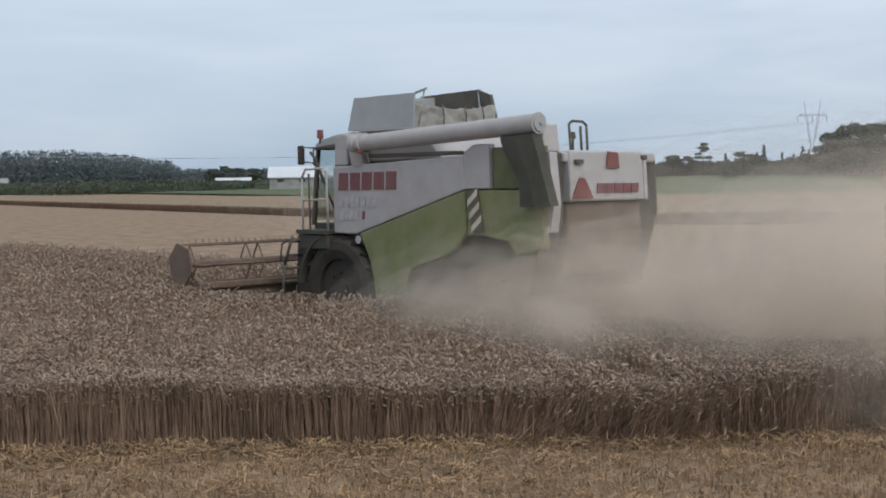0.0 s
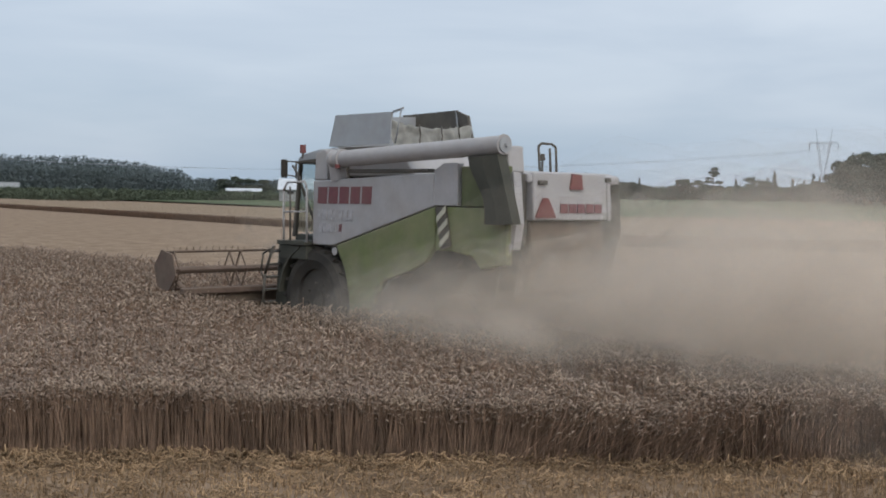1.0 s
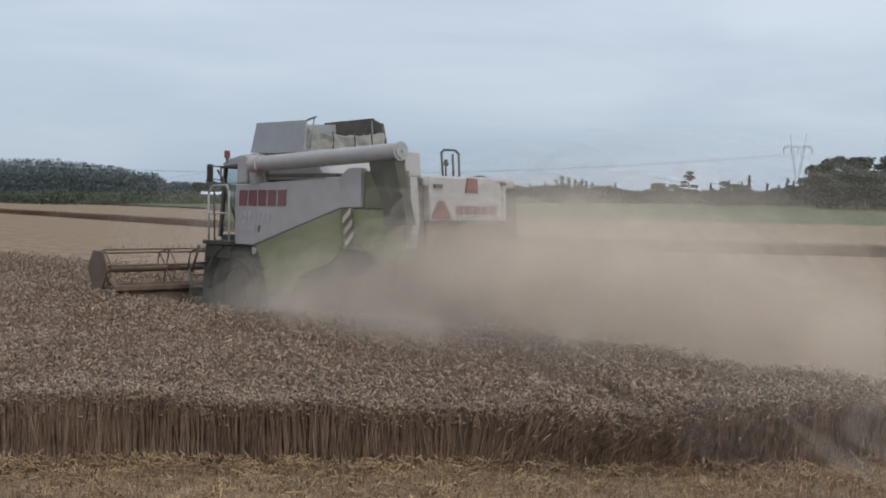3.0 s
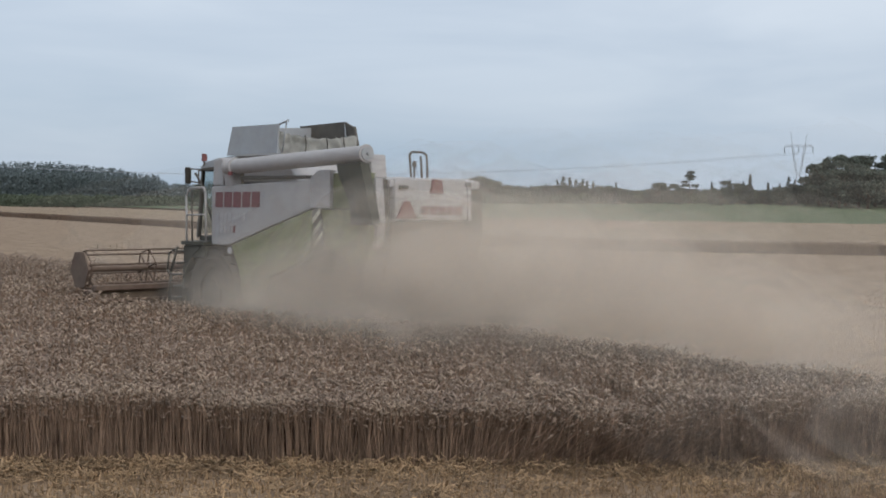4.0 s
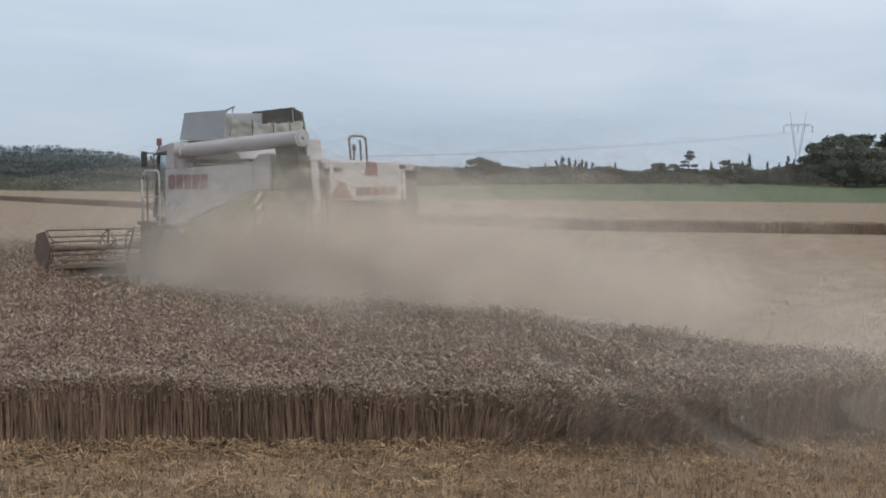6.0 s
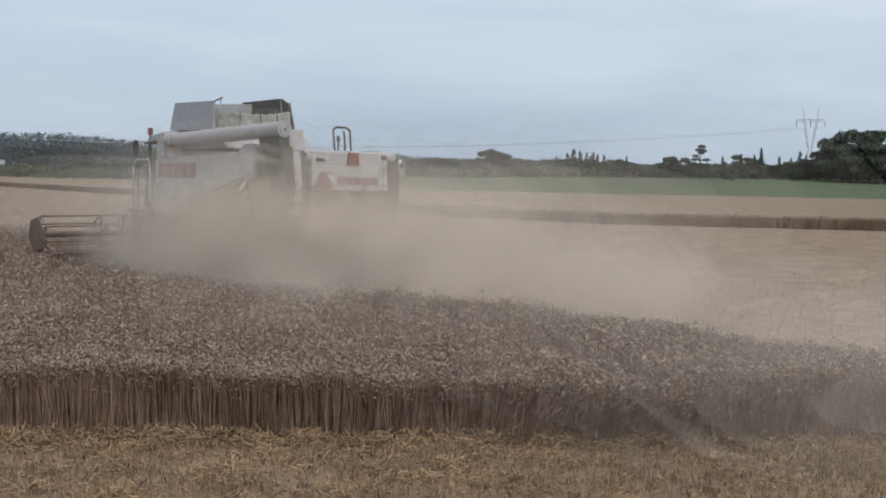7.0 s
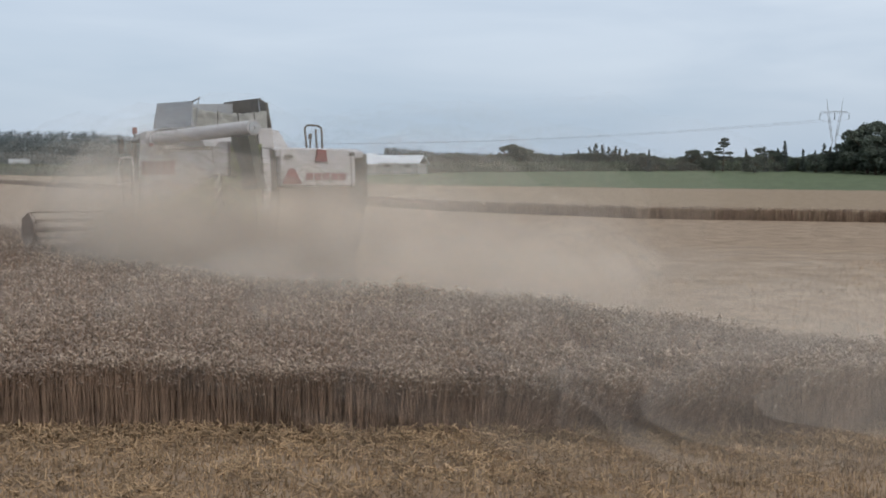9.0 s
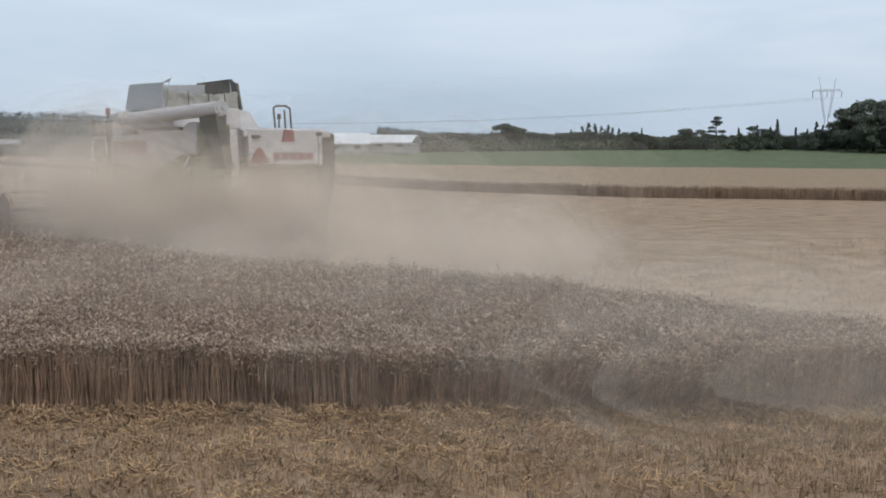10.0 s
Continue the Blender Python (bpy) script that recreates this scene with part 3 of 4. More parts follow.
def build_trees():
    rng = np.random.default_rng(21)
    D = 360.0

    def top(el, d):
        return EYE[2] + d * math.tan(radians(el))

    # the big leafy trees beside the pylon
    proto = [broadleaf(rng, 12, 12), broadleaf(rng, 12, 11), broadleaf(rng, 12, 13)]
    sp = [spruce(rng, 10, 3.6), spruce(rng, 10, 3.0), spruce(rng, 10, 4.2)]
    for p in proto:
        tagged(p, "dark green leafy tree at the edge of the field", "tree", "trees beyond the field")
    for p in sp:
        tagged(p, "narrow dark spruce in the line of trees beyond the field", "tree", "trees beyond the field")
    used = set()

    def place(kinds, az, el, d, wide=1.0):
        src = kinds[int(rng.integers(len(kinds)))]
        x, y, z = at_az(az, d)
        h = top(el, d) - z
        ref = 12.0 if kinds is proto else 10.0
        m = pose(x, y, z - 0.1, 0, 0, rng.uniform(0, 360))
        s = (h / ref * wide, h / ref * wide, h / ref)
        if src.name in used:
            ob = copy_thing(src, m)
        else:
            ob = src
            ob.matrix_basis = m
            used.add(src.name)
        ob.scale = s
        return ob

    for az, el, d, w in ((18.2, 1.95, 330, 1.0), (18.75, 2.25, 325, 1.1), (19.35, 2.3, 330, 1.1), (19.9, 2.15, 322, 1.0), (20.6, 2.3, 330, 1.1),
                         (21.3, 2.4, 325, 1.1), (22.1, 2.2, 330, 1.1), (17.75, 1.35, 335, 0.9), (23.0, 2.3, 325, 1.1), (19.1, 1.7, 316, 1.2), (20.3, 1.7, 314, 1.3)):
        place(proto, az, el, d, w)
    lone = pine(rng, 10, 8)
    tagged(lone, "lone pine with a ragged flat crown above the bushes", "tree", "trees beyond the field")
    x, y, z = at_az(12.5, 330)
    lone.matrix_basis = pose(x, y, z)
    k = (top(1.62, 330) - z) / 10
    lone.scale = (k, k, k)
    # bushes and low trees in a line
    for az in np.arange(8.5, 18.0, 0.45):
        el = 0.85 + 0.22 * math.sin(az * 2.3) + rng.uniform(-0.12, 0.12)
        if az < 10.4:
            el -= 0.2
        place(proto, az + rng.uniform(-0.15, 0.15), el, 330 + rng.uniform(-15, 25), 1.35)
    for az, el in ((9.15, 1.05), (14.3, 1.2), (14.9, 1.15), (15.2, 1.45), (16.0, 1.1), (16.5, 1.05), (16.9, 1.35), (17.15, 1.2), (13.5, 1.1)):
        place(sp, az, el, 335, 1.0)
    # spruces on the skyline, farther off
    for az, el in ((5.2, 0.85), (5.9, 0.95), (6.4, 1.1), (6.7, 1.25), (7.0, 1.2), (7.3, 1.1), (7.6, 1.15), (7.8, 1.05), (4.6, 0.8), (3.6, 0.8), (8.1, 1.0), (2.2, 0.85), (6.1, 0.85), (7.45, 0.95)):
        place(sp, az, el + 0.05, 420, 1.3)
    for az, el in ((2.7, 1.25), (3.15, 1.15), (3.6, 1.05), (-9.9, 0.85), (-9.2, 0.75), (-8.3, 0.72)):
        place(proto, az, el, 410, 1.3)
    for az in np.arange(-2.0, 8.6, 0.5):
        place(proto, az, 0.78 + rng.uniform(-0.1, 0.1), 450 + rng.uniform(-20, 30), 1.9)

    # continuous woods: many crowns on a ridge
    def woods(name, label, spans, d0, rows, gap, mat):
        cs, rs = [], []
        for az0, el0, az1, el1 in spans:
            n = max(2, int(abs(az1 - az0) / gap))
            for i in range(n):
                for r in range(rows):
                    f = (i + rng.uniform(0, 1)) / n
                    d = d0 + r * 14
                    el = el0 + (el1 - el0) * f + rng.normal(0, 0.03) - 0.13 * (rows - 1 - r)
                    x, y, z = at_az(az0 + (az1 - az0) * f, d)
                    t = top(el, d)
                    hh = max(2.0, t - z)
                    for q in range(3):
                        cs.append((x, y, z + hh * (0.3 + 0.3 * q)))
                        w = (3.2, 2.6, 1.5)[q] * d0 / 600
                        rs.append((w, w, hh * 0.17))
        o = new(name, clump_mesh(name, rng, cs, rs, 44, 0.36 * d0 / 600, mat))
        tagged(o, label, "woods", kind="stuff")

    # distance haze over these woods lies in their material colour
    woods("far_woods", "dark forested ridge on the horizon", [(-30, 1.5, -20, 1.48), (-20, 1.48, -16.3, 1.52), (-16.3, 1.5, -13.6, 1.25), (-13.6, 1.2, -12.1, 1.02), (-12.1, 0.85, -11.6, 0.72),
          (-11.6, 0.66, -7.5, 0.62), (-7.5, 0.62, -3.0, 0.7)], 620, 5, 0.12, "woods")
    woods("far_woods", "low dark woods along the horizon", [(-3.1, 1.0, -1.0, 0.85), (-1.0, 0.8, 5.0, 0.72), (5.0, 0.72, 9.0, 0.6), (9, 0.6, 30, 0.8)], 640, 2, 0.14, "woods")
    woods("hedge", "dark bushes below the big leafy trees", [(17.2, 0.9, 24, 1.1)], 336, 2, 0.11, "leaf")
    woods("hedge", "low green scrub along the far field edge", [(-22, 0.12, -11, 0.12), (-11, 0.1, -3, 0.12), (-3, 0.35, 9, 0.45), (9, 0.62, 23, 0.7)], 345, 2, 0.12, "scrub")


build_trees()


def barn(az, dist, width, depth, wall, ridge, turn, label, rise=0.0, cover="roof"):
    root = new("barn")
    x, y, z = at_az(az, dist)
    root.matrix_world = pose(x, y, z + rise, 0, 0, turn)
    bm = B()
    box(bm, (-width / 2, -depth / 2, -rise - 0.3), (width / 2, depth / 2, wall))
    part("wall", bm, "wallp", root)
    bm = B()
    o = 0.5
    slab(bm, [(-depth / 2 - o, wall - 0.15), (0, ridge), (depth / 2 + o, wall - 0.15), (depth / 2 + o, wall + 0.1), (0, ridge + 0.25), (-depth / 2 - o, wall + 0.1)], "x", -width / 2 - o, width / 2 + o)
    part("roof", bm, cover, root, "metal roof")
    n = max(2, int(width / 5))
    for i in range(n):
        bm = B()
        cx = -width / 2 + width * (i + 0.5) / n
        box(bm, (cx - 0.8, -depth / 2 - 0.06, wall * 0.35), (cx + 0.8, -depth / 2 + 0.05, wall * 0.75))
        part("window", bm, "opening", root)
    return tagged(root, label, "barn")


def build_buildings():
    barn(-9.3, 400, 10.5, 9, 1.6, 2.3, 12, "low barn with a pale metal roof behind the field", 1.2)
    barn(-5.6, 330, 23, 12, 1.9, 4.6, 5, "wide grey barn with a white metal roof behind the field", 1.3)
    barn(-2.8, 335, 17, 10, 1.6, 3.6, -14, "long barn with a pale metal roof beside the wide barn", 1.6)
    barn(-19.6, 520, 7, 6, 2.6, 4.2, 20, "small grey house at the foot of the wooded ridge", 1.5, "wallp")
    barn(-11.2, 430, 2.6, 2.4, 1.0, 1.5, 10, "tiny pale shed in the scrub", 1.0)


build_buildings()


def build_pylon():
    d = 530.0
    root = new("pylon")
    x, y, z = at_az(17.3, d)
    root.matrix_world = pose(x, y, z, 0, 0, -17)
    t = EYE[2] - z + d * math.tan(radians(3.35))
    arm = EYE[2] - z + d * math.tan(radians(2.7))
    waist = EYE[2] - z + d * math.tan(radians(1.5))
    for s in (-1, 1):
        bm = B()
        a, b = Vector((s * 0.5, 0, waist)), Vector((s * 2.5, 0, arm))
        for oy in (-0.35, 0.35):
            rod(bm, a + Vector((0, oy, 0)), b + Vector((-0.5 * s, oy, 0)), 0.11, 5)
            rod(bm, a + Vector((0.6 * s, oy, 0)), b + Vector((0.3 * s, oy, 0)), 0.11, 5)
        for k in range(6):
            p, q = a.lerp(b, k / 6), a.lerp(b, (k + 1) / 6)
            rod(bm, p, q + Vector((0.3 * s, 0, 0)), 0.06, 4)
        rod(bm, b, (s * 3.3, 0, t), 0.16, 5, 0.07)
        part("leg", bm, "pylon", root)
    bm = B()
    for oz in (0, 0.7):
        rod(bm, (-5.8 + oz, 0, arm + oz), (5.8 - oz, 0, arm + oz), 0.11, 5)
    for k in range(12):
        rod(bm, (-5.6 + k * 0.93, 0, arm), (-5.1 + k * 0.93, 0, arm + 0.7), 0.06, 4)
    part("crossarm", bm, "pylon", root)
    bm = B()
    for s in (-1, 1):
        rod(bm, (s * 0.5, 0, waist), (s * 1.8, 0, 0), 0.2, 5)
    part("base", bm, "pylon", root)
    for cx in (-5.7, 0, 5.7):
        bm = B()
        rod(bm, (cx, 0, arm), (cx, 0, arm - 2.6), 0.12, 5)
        part("insulator", bm, "opening", root)
    tagged(root, "grey steel lattice power pylon with V-shaped legs", "pylon")
    # conductors sag away to the left
    for k, cx in enumerate((-5.7, 0, 5.7)):
        bm = B()
        a = Vector((x + cx * 0.95, y, z + arm - 2.6))
        b = Vector((-290.0 + cx, 560.0, EYE[2] + 640 * math.tan(radians(1.9))))
        pts = []
        for i in range(41):
            f = i / 40
            p = a.lerp(b, f)
            p.z -= 4 * 10.5 * f * (1 - f)
            pts.append(p)
        for p, q in zip(pts[:-1], pts[1:]):
            rod(bm, p, q, 0.035, 4)
        tagged(part("power_line", bm, "pylon"), "thin grey power line hanging from the pylon", "cable", "power lines", "structure")


build_pylon()

# ---------------------------------------------------------------- combine harvester
# local axes: +y ahead, +x to its right, ground at z 0, front axle near y 0


def rail(pts, r, mat, parent, name="handrail", label=""):
    return part(name, pipe(B(), pts, r), mat, parent, label, smooth=True)


def wheel(name, parent, x0, x1, y, z, r, lugs):
    """Tyre with lugs and a dished rim, turning about its own axle."""
    hub = new(name)
    hub.parent = parent
    hub.matrix_basis = pose((x0 + x1) / 2, y, z)
    w = abs(x1 - x0) / 2
    bm = B()
    prof = [(-w * 0.8, r * 0.58), (-w, r * 0.75), (-w * 0.95, r * 0.9), (-w * 0.7, r * 0.96), (w * 0.7, r * 0.96), (w * 0.95, r * 0.9), (w, r * 0.75), (w * 0.8, r * 0.58)]
    n = 40
    rings = [[bm.verts.new((px, pr * math.cos(6.2832 * i / n), pr * math.sin(6.2832 * i / n))) for px, pr in prof] for i in range(n)]
    for i in range(n):
        a, b = rings[i], rings[(i + 1) % n]
        for k in range(len(prof)):
            bm.faces.new((a[k], a[(k + 1) % len(prof)], b[(k + 1) % len(prof)], b[k]))
    bmesh.ops.recalc_face_normals(bm, faces=bm.faces)
    part("tyre", bm, "black", hub)
    lug = box(B(), (-w * 0.52, -0.03, -0.03), (w * 0.52, 0.03, 0.035))
    first = part("lug", lug, "black", hub)
    for i in range(lugs):
        for s in (-1, 1):
            a = 6.2832 * (i + 0.25 * s) / lugs
            o = first if (i, s) == (0, -1) else new("lug", first.data)
            o.parent = hub
            o.matrix_basis = Matrix.Rotation(a, 4, "X") @ Matrix.Translation((s * w * 0.48, 0, r * 0.965)) @ Matrix.Rotation(s * 0.65, 4, "Z")
    bm = B()
    bmesh.ops.create_cone(bm, cap_ends=True, segments=32, radius1=r * 0.58, radius2=r * 0.58, depth=w * 1.2, matrix=Matrix.Rotation(math.pi / 2, 4, "Y"))
    bmesh.ops.create_cone(bm, cap_ends=True, segments=20, radius1=r * 0.2, radius2=r * 0.16, depth=w * 1.5, matrix=Matrix.Rotation(math.pi / 2, 4, "Y"))
    for k in range(8):
        a = k * math.pi / 4
        rod(bm, (-w * 0.72, r * 0.32 * math.cos(a), r * 0.32 * math.sin(a)), (w * 0.72, r * 0.32 * math.cos(a), r * 0.32 * math.sin(a)), 0.025, 6)
    part("rim", bm, "black", hub, "dark wheel rim")
    return hub


def letters(parent, plane, start, run, z0, hgt, n, mat, tilt=0.0, gap=0.18, name="mark"):
    """Row of plain blocks in place of a maker's lettering. plane 'x' lies on a side, 'y' on a rear."""
    step = run / n
    for i in range(n):
        bm = B()
        a, b = start + step * i, start + step * (i + 1 - gap)
        za = z0 + tilt * i
        if plane[0] == "x":
            d = plane[1]
            slab(bm, [(a, za), (b, za), (b - 0.02, za + hgt), (a - 0.02, za + hgt)], "x", d, d - 0.012)
        else:
            d = plane[1]
            slab(bm, [(a, za), (b, za), (b, za + hgt), (a, za + hgt)], "y", d, d - 0.012)
        part(name, bm, mat, parent)


def build_combine():
    root = new("combine_harvester")
    tagged(root, "dusty white and green combine harvester cutting wheat", "combine harvester")
    S = -1.6                                   # plane of the left side
    # inner body
    bm = B()
    slab(bm, [(-0.35, 0.95), (-0.35, 3.3), (-3.5, 3.42), (-5.2, 3.4), (-5.25, 2.5), (-4.9, 1.2), (-3.0, 0.9)], "x", -1.42, 1.42, 0.04)
    part("body", bm, "chute", root)
    # left side: white upper panel over a green lower one
    bm = B()
    slab(bm, [(-0.05, 3.32), (-3.55, 3.45), (-3.6, 2.885), (-0.86, 2.125), (-0.72, 2.08), (-0.05, 2.08)], "x", S, S + 0.14, 0.03)
    white = part("side_panel", bm, "white", root, "dusty white side panel")
    bm = B()
    slab(bm, [(-0.8, 2.10), (-3.6, 2.875), (-3.62, 2.2), (-3.35, 1.9), (-3.0, 1.74), (-2.2, 1.5), (-1.9, 0.95), (-1.25, 0.85), (-1.2, 1.2), (-1.08, 1.62)], "x", S + 0.005, S + 0.14, 0.03)
    part("side_panel", bm, "green", root, "dusty green lower side panel")
    # pale upright panel, then the green rear quarter with a recessed dark bay
    bm = B()
    slab(bm, [(-3.57, 3.50), (-3.57, 2.89), (-4.17, 2.89), (-4.17, 3.62), (-3.8, 3.62)], "x", S + 0.01, S + 0.16, 0.02)
    part("side_panel", bm, "white", root, "pale upright side panel")
    bm = B()
    slab(bm, [(-3.63, 2.87), (-5.32, 2.87), (-5.35, 1.95), (-4.75, 1.85), (-4.55, 2.05), (-4.0, 2.12), (-3.63, 2.12)], "x", S + 0.02, S + 0.16, 0.02)
    part("side_panel", bm, "green", root, "green rear quarter panel")
    bm = B()
    slab(bm, [(-4.2, 2.89), (-4.2, 3.56), (-5.3, 3.56), (-5.3, 2.89)], "x", S + 0.07, S + 0.18, 0.01)
    part("side_panel", bm, "dgreen", root, "dark green recessed panel")
    bm = B()
    slab(bm, [(-4.72, 3.53), (-4.78, 3.70), (-5.0, 3.66), (-4.98, 3.53)], "x", S + 0.04, S + 0.08)
    part("bracket", bm, "white", root)
    # hazard stripes
    bm = B()
    slab(bm, [(-3.64, 2.86), (-3.9, 2.89), (-4.04, 2.2), (-3.8, 2.14)], "x", S - 0.02, S + 0.02)
    board = part("warning_board", bm, "frame", root, "striped warning board")
    for k in range(3):
        z = 2.17 + 0.215 * k
        y = -3.78 + 0.045 * k
        bm = B()
        slab(bm, [(y, z), (y, z + 0.11), (y - 0.225, z + 0.30), (y - 0.225, z + 0.19)], "x", S - 0.032, S - 0.02)
        part("stripe", bm, "yellow", board)
    # maker's lettering as plain blocks, model name as faded bars
    letters(white, ("x", S), -0.22, -1.70, 2.88, 0.32, 5, "red", tilt=0.003)
    letters(white, ("x", S), -0.22, -1.12, 2.58, 0.19, 7, "faded")
    letters(white, ("x", S), -0.26, -0.55, 2.34, 0.16, 4, "faded")
    letters(white, ("x", S), -0.9, -0.08, 2.36, 0.14, 1, "red")
    bm = B()
    bmesh.ops.create_cone(bm, cap_ends=True, segments=20, radius1=0.075, radius2=0.075, depth=0.02, matrix=Matrix.Translation((S - 0.005, -0.78, 1.98)) @ Matrix.Rotation(math.pi / 2, 4, "Y"))
    part("badge", bm, "white", root, "round white badge")
    # white pillar behind the cab
    bm = B()
    slab(bm, [(-0.06, 3.33), (-0.10, 3.86), (-0.36, 3.93), (-0.46, 3.88), (-0.46, 3.34)], "x", S + 0.02, -0.9, 0.03)
    part("pillar", bm, "white", root)
    # dark plate standing in for the shadow in the gap behind the pillar
    bm = B()
    slab(bm, [(-0.47, 3.36), (-0.47, 3.86), (-0.60, 3.90), (-0.62, 3.36)], "x", S + 0.10, -1.0, 0.02)
    part("shadow_gap_plate", bm, "frame", root)
    # folded unloading auger
    a, b = Vector((S - 0.02, -0.78, 3.72)), Vector((S - 0.02, -5.28, 3.90))
    bm = B()
    rod(bm, a, b, 0.155, 28)
    rod(bm, b, b + Vector((0, -0.02, 0)), 0.17, 28)
    rod(bm, a + Vector((0, -0.2, 0.005)), a + Vector((0, -0.26, 0.006)), 0.19, 28)
    bmesh.ops.create_uvsphere(bm, u_segments=20, v_segments=12, radius=0.175, matrix=Matrix.Translation(a))
    tube = part("unloading_auger", bm, "white", root, "long pale folded unloading auger tube", smooth=False)
    bm = B()
    rod(bm, b + Vector((0, -0.02, 0)), b + Vector((0, -0.05, 0)), 0.13, 20)
    rod(bm, b + Vector((0, -0.04, -0.0)), b + Vector((0, -0.09, 0)), 0.03, 8)
    part("end_cap", bm, "grey", tube)
    bm = B()
    rod(bm, (S + 0.1, -0.75, 3.36), (S + 0.02, -0.75, 3.66), 0.17, 16, 0.15)
    part("auger_elbow", bm, "white", root)
    bm = B()
    rod(bm, (S - 0.17, -1.05, 3.545), (S - 0.17, -1.05, 3.62), 0.05, 10)
    part("auger_lamp", bm, "redlamp", tube, "small red lamp")
    bm = B()
    box(bm, (S + 0.02, -3.4, 3.46), (S + 0.2, -1.1, 3.53), 0.02)
    part("auger_tray", bm, "frame", root)
    # discharge chute hanging from the auger's end
    bm = B()
    ring = []
    for f in np.linspace(0, 1, 9):
        y0 = -4.58 - 0.40 * smoothstep(f * 1.3)
        y1 = -5.27 - 0.36 * f
        z = 3.72 - 1.12 * f
        xo = 0.15 - 0.02 * f
        ring.append([bm.verts.new(p) for p in ((S - xo, y0, z), (S - xo - 0.03, (y0 + y1) / 2, z), (S - xo, y1, z + 0.02), (S + 0.06, y1, z + 0.02), (S + 0.06, y0, z))])
    for r0, r1 in zip(ring[:-1], ring[1:]):
        for k in range(5):
            bm.faces.new((r0[k], r0[(k + 1) % 5], r1[(k + 1) % 5], r1[k]))
    bm.faces.new(ring[0])
    bm.faces.new(ring[-1][::-1])
    bmesh.ops.recalc_face_normals(bm, faces=bm.faces)
    part("discharge_chute", bm, "chute", root, "dark hanging discharge chute")
    # engine hood and upper rear
    bm = B()
    slab(bm, [(-3.9, 3.3), (-3.9, 3.52), (-5.05, 3.5), (-5.36, 3.44), (-5.36, 3.3)], "x", -1.12, 1.2, 0.03)
    part("engine_hood", bm, "white", root)
    bm = B()
    slab(bm, [(-5.27, 3.46), (-5.22, 3.9), (-5.05, 3.9), (-5.05, 3.4)], "x", -1.47, -1.1, 0.03)
    part("corner_panel", bm, "white", root)
    # rear hood with lamps and marks
    bm = B()
    slab(bm, [(-5.0, 3.47), (-5.38, 3.47), (-5.42, 2.68), (-5.0, 2.66)], "x", -1.02, 0.82, 0.03)
    hood = part("rear_hood", bm, "white", root, "white rear hood")
    bm = B()
    slab(bm, [(-5.0, 3.34), (-5.39, 3.34), (-5.43, 2.67), (-5.0, 2.66)], "x", 0.825, 0.93, 0.03)
    part("hood_flange", bm, "white", root)
    bm = B()
    box(bm, (0.77, -5.42, 3.34), (0.92, -5.2, 3.42), 0.02)
    part("hinge", bm, "frame", hood)
    R = -5.42
    bm = B()
    slab(bm, [(-1.01, 2.72), (-0.5, 2.72), (-0.66, 2.98), (-0.71, 3.05), (-0.82, 3.05), (-0.87, 2.98)], "y", R, R - 0.02)
    part("warning_triangle", bm, "redlamp", hood, "red slow-vehicle triangle")
    bm = B()
    slab(bm, [(-0.15, 3.2), (0.16, 3.2), (0.12, 3.45), (-0.1, 3.47)], "y", R + 0.03, R - 0.015)
    part("red_plate", bm, "redlamp", hood)
    bm = B()
    box(bm, (-0.93, R - 0.03, 3.27), (-0.74, R + 0.03, 3.34), 0.01)
    part("rear_lamp", bm, "frame", hood)
    letters(hood, ("y", R - 0.003), -0.40, 1.08, 2.80, 0.155, 5, "red", gap=0.14, name="mark")
    # dark straw chopper below the hood
    bm = B()
    slab(bm, [(-4.7, 2.7), (-5.3, 2.68), (-5.36, 2.2), (-5.2, 1.5), (-4.7, 1.2)], "x", -1.0, 0.84, 0.05)
    part("straw_chopper", bm, "chaff", root, "brown dusty straw chopper")
    # rear corner post and step
    bm = B()
    slab(bm, [(-5.30, 3.46), (-5.36, 3.46), (-5.45, 2.62), (-5.38, 2.2), (-5.30, 2.2)], "x", -1.46, -1.28, 0.01)
    part("corner_post", bm, "white", root)
    # dark strip added for the shaded gap between corner post and hood
    bm = B()
    box(bm, (-1.28, -5.30, 2.3), (-1.08, -5.22, 3.44), 0.01)
    part("corner_gap", bm, "frame", root)
    rail([(-1.5, -4.75, 2.25), (-1.5, -5.38, 2.27), (-1.5, -5.3, 2.05), (-1.5, -4.75, 1.86)], 0.022, "white", root, "rear_step")
    # handrail and beacon on the engine deck
    RX0, RX1, RY = 0.54, 1.04, -4.0
    rail([(RX0 + 0.06, RY, 3.45), (RX0, RY, 3.98), (RX0 + 0.07, RY, 4.04), (RX1 - 0.14, RY, 4.04), (RX1 - 0.04, RY, 3.98), (RX1, RY, 3.45)], 0.024, "frame", root)
    rail([(RX1 - 0.16, RY, 3.45), (RX1 - 0.2, RY, 3.96)], 0.024, "frame", root)
    bm = B()
    rod(bm, (RX0 + 0.22, RY + 0.1, 3.45), (RX0 + 0.22, RY + 0.1, 3.74), 0.02, 8)
    rod(bm, (RX0 + 0.22, RY + 0.1, 3.74), (RX0 + 0.22, RY + 0.1, 3.86), 0.055, 10, 0.035)
    part("rear_beacon", bm, "frame", root)
    # grain tank with raised covers
    bm = B()
    slab(bm, [(-0.1, 3.4), (-0.05, 3.97), (-2.0, 3.98), (-2.6, 3.4)], "x", -1.15, 1.15, 0.03)
    part("grain_tank", bm, "white", root)
    bm = B()
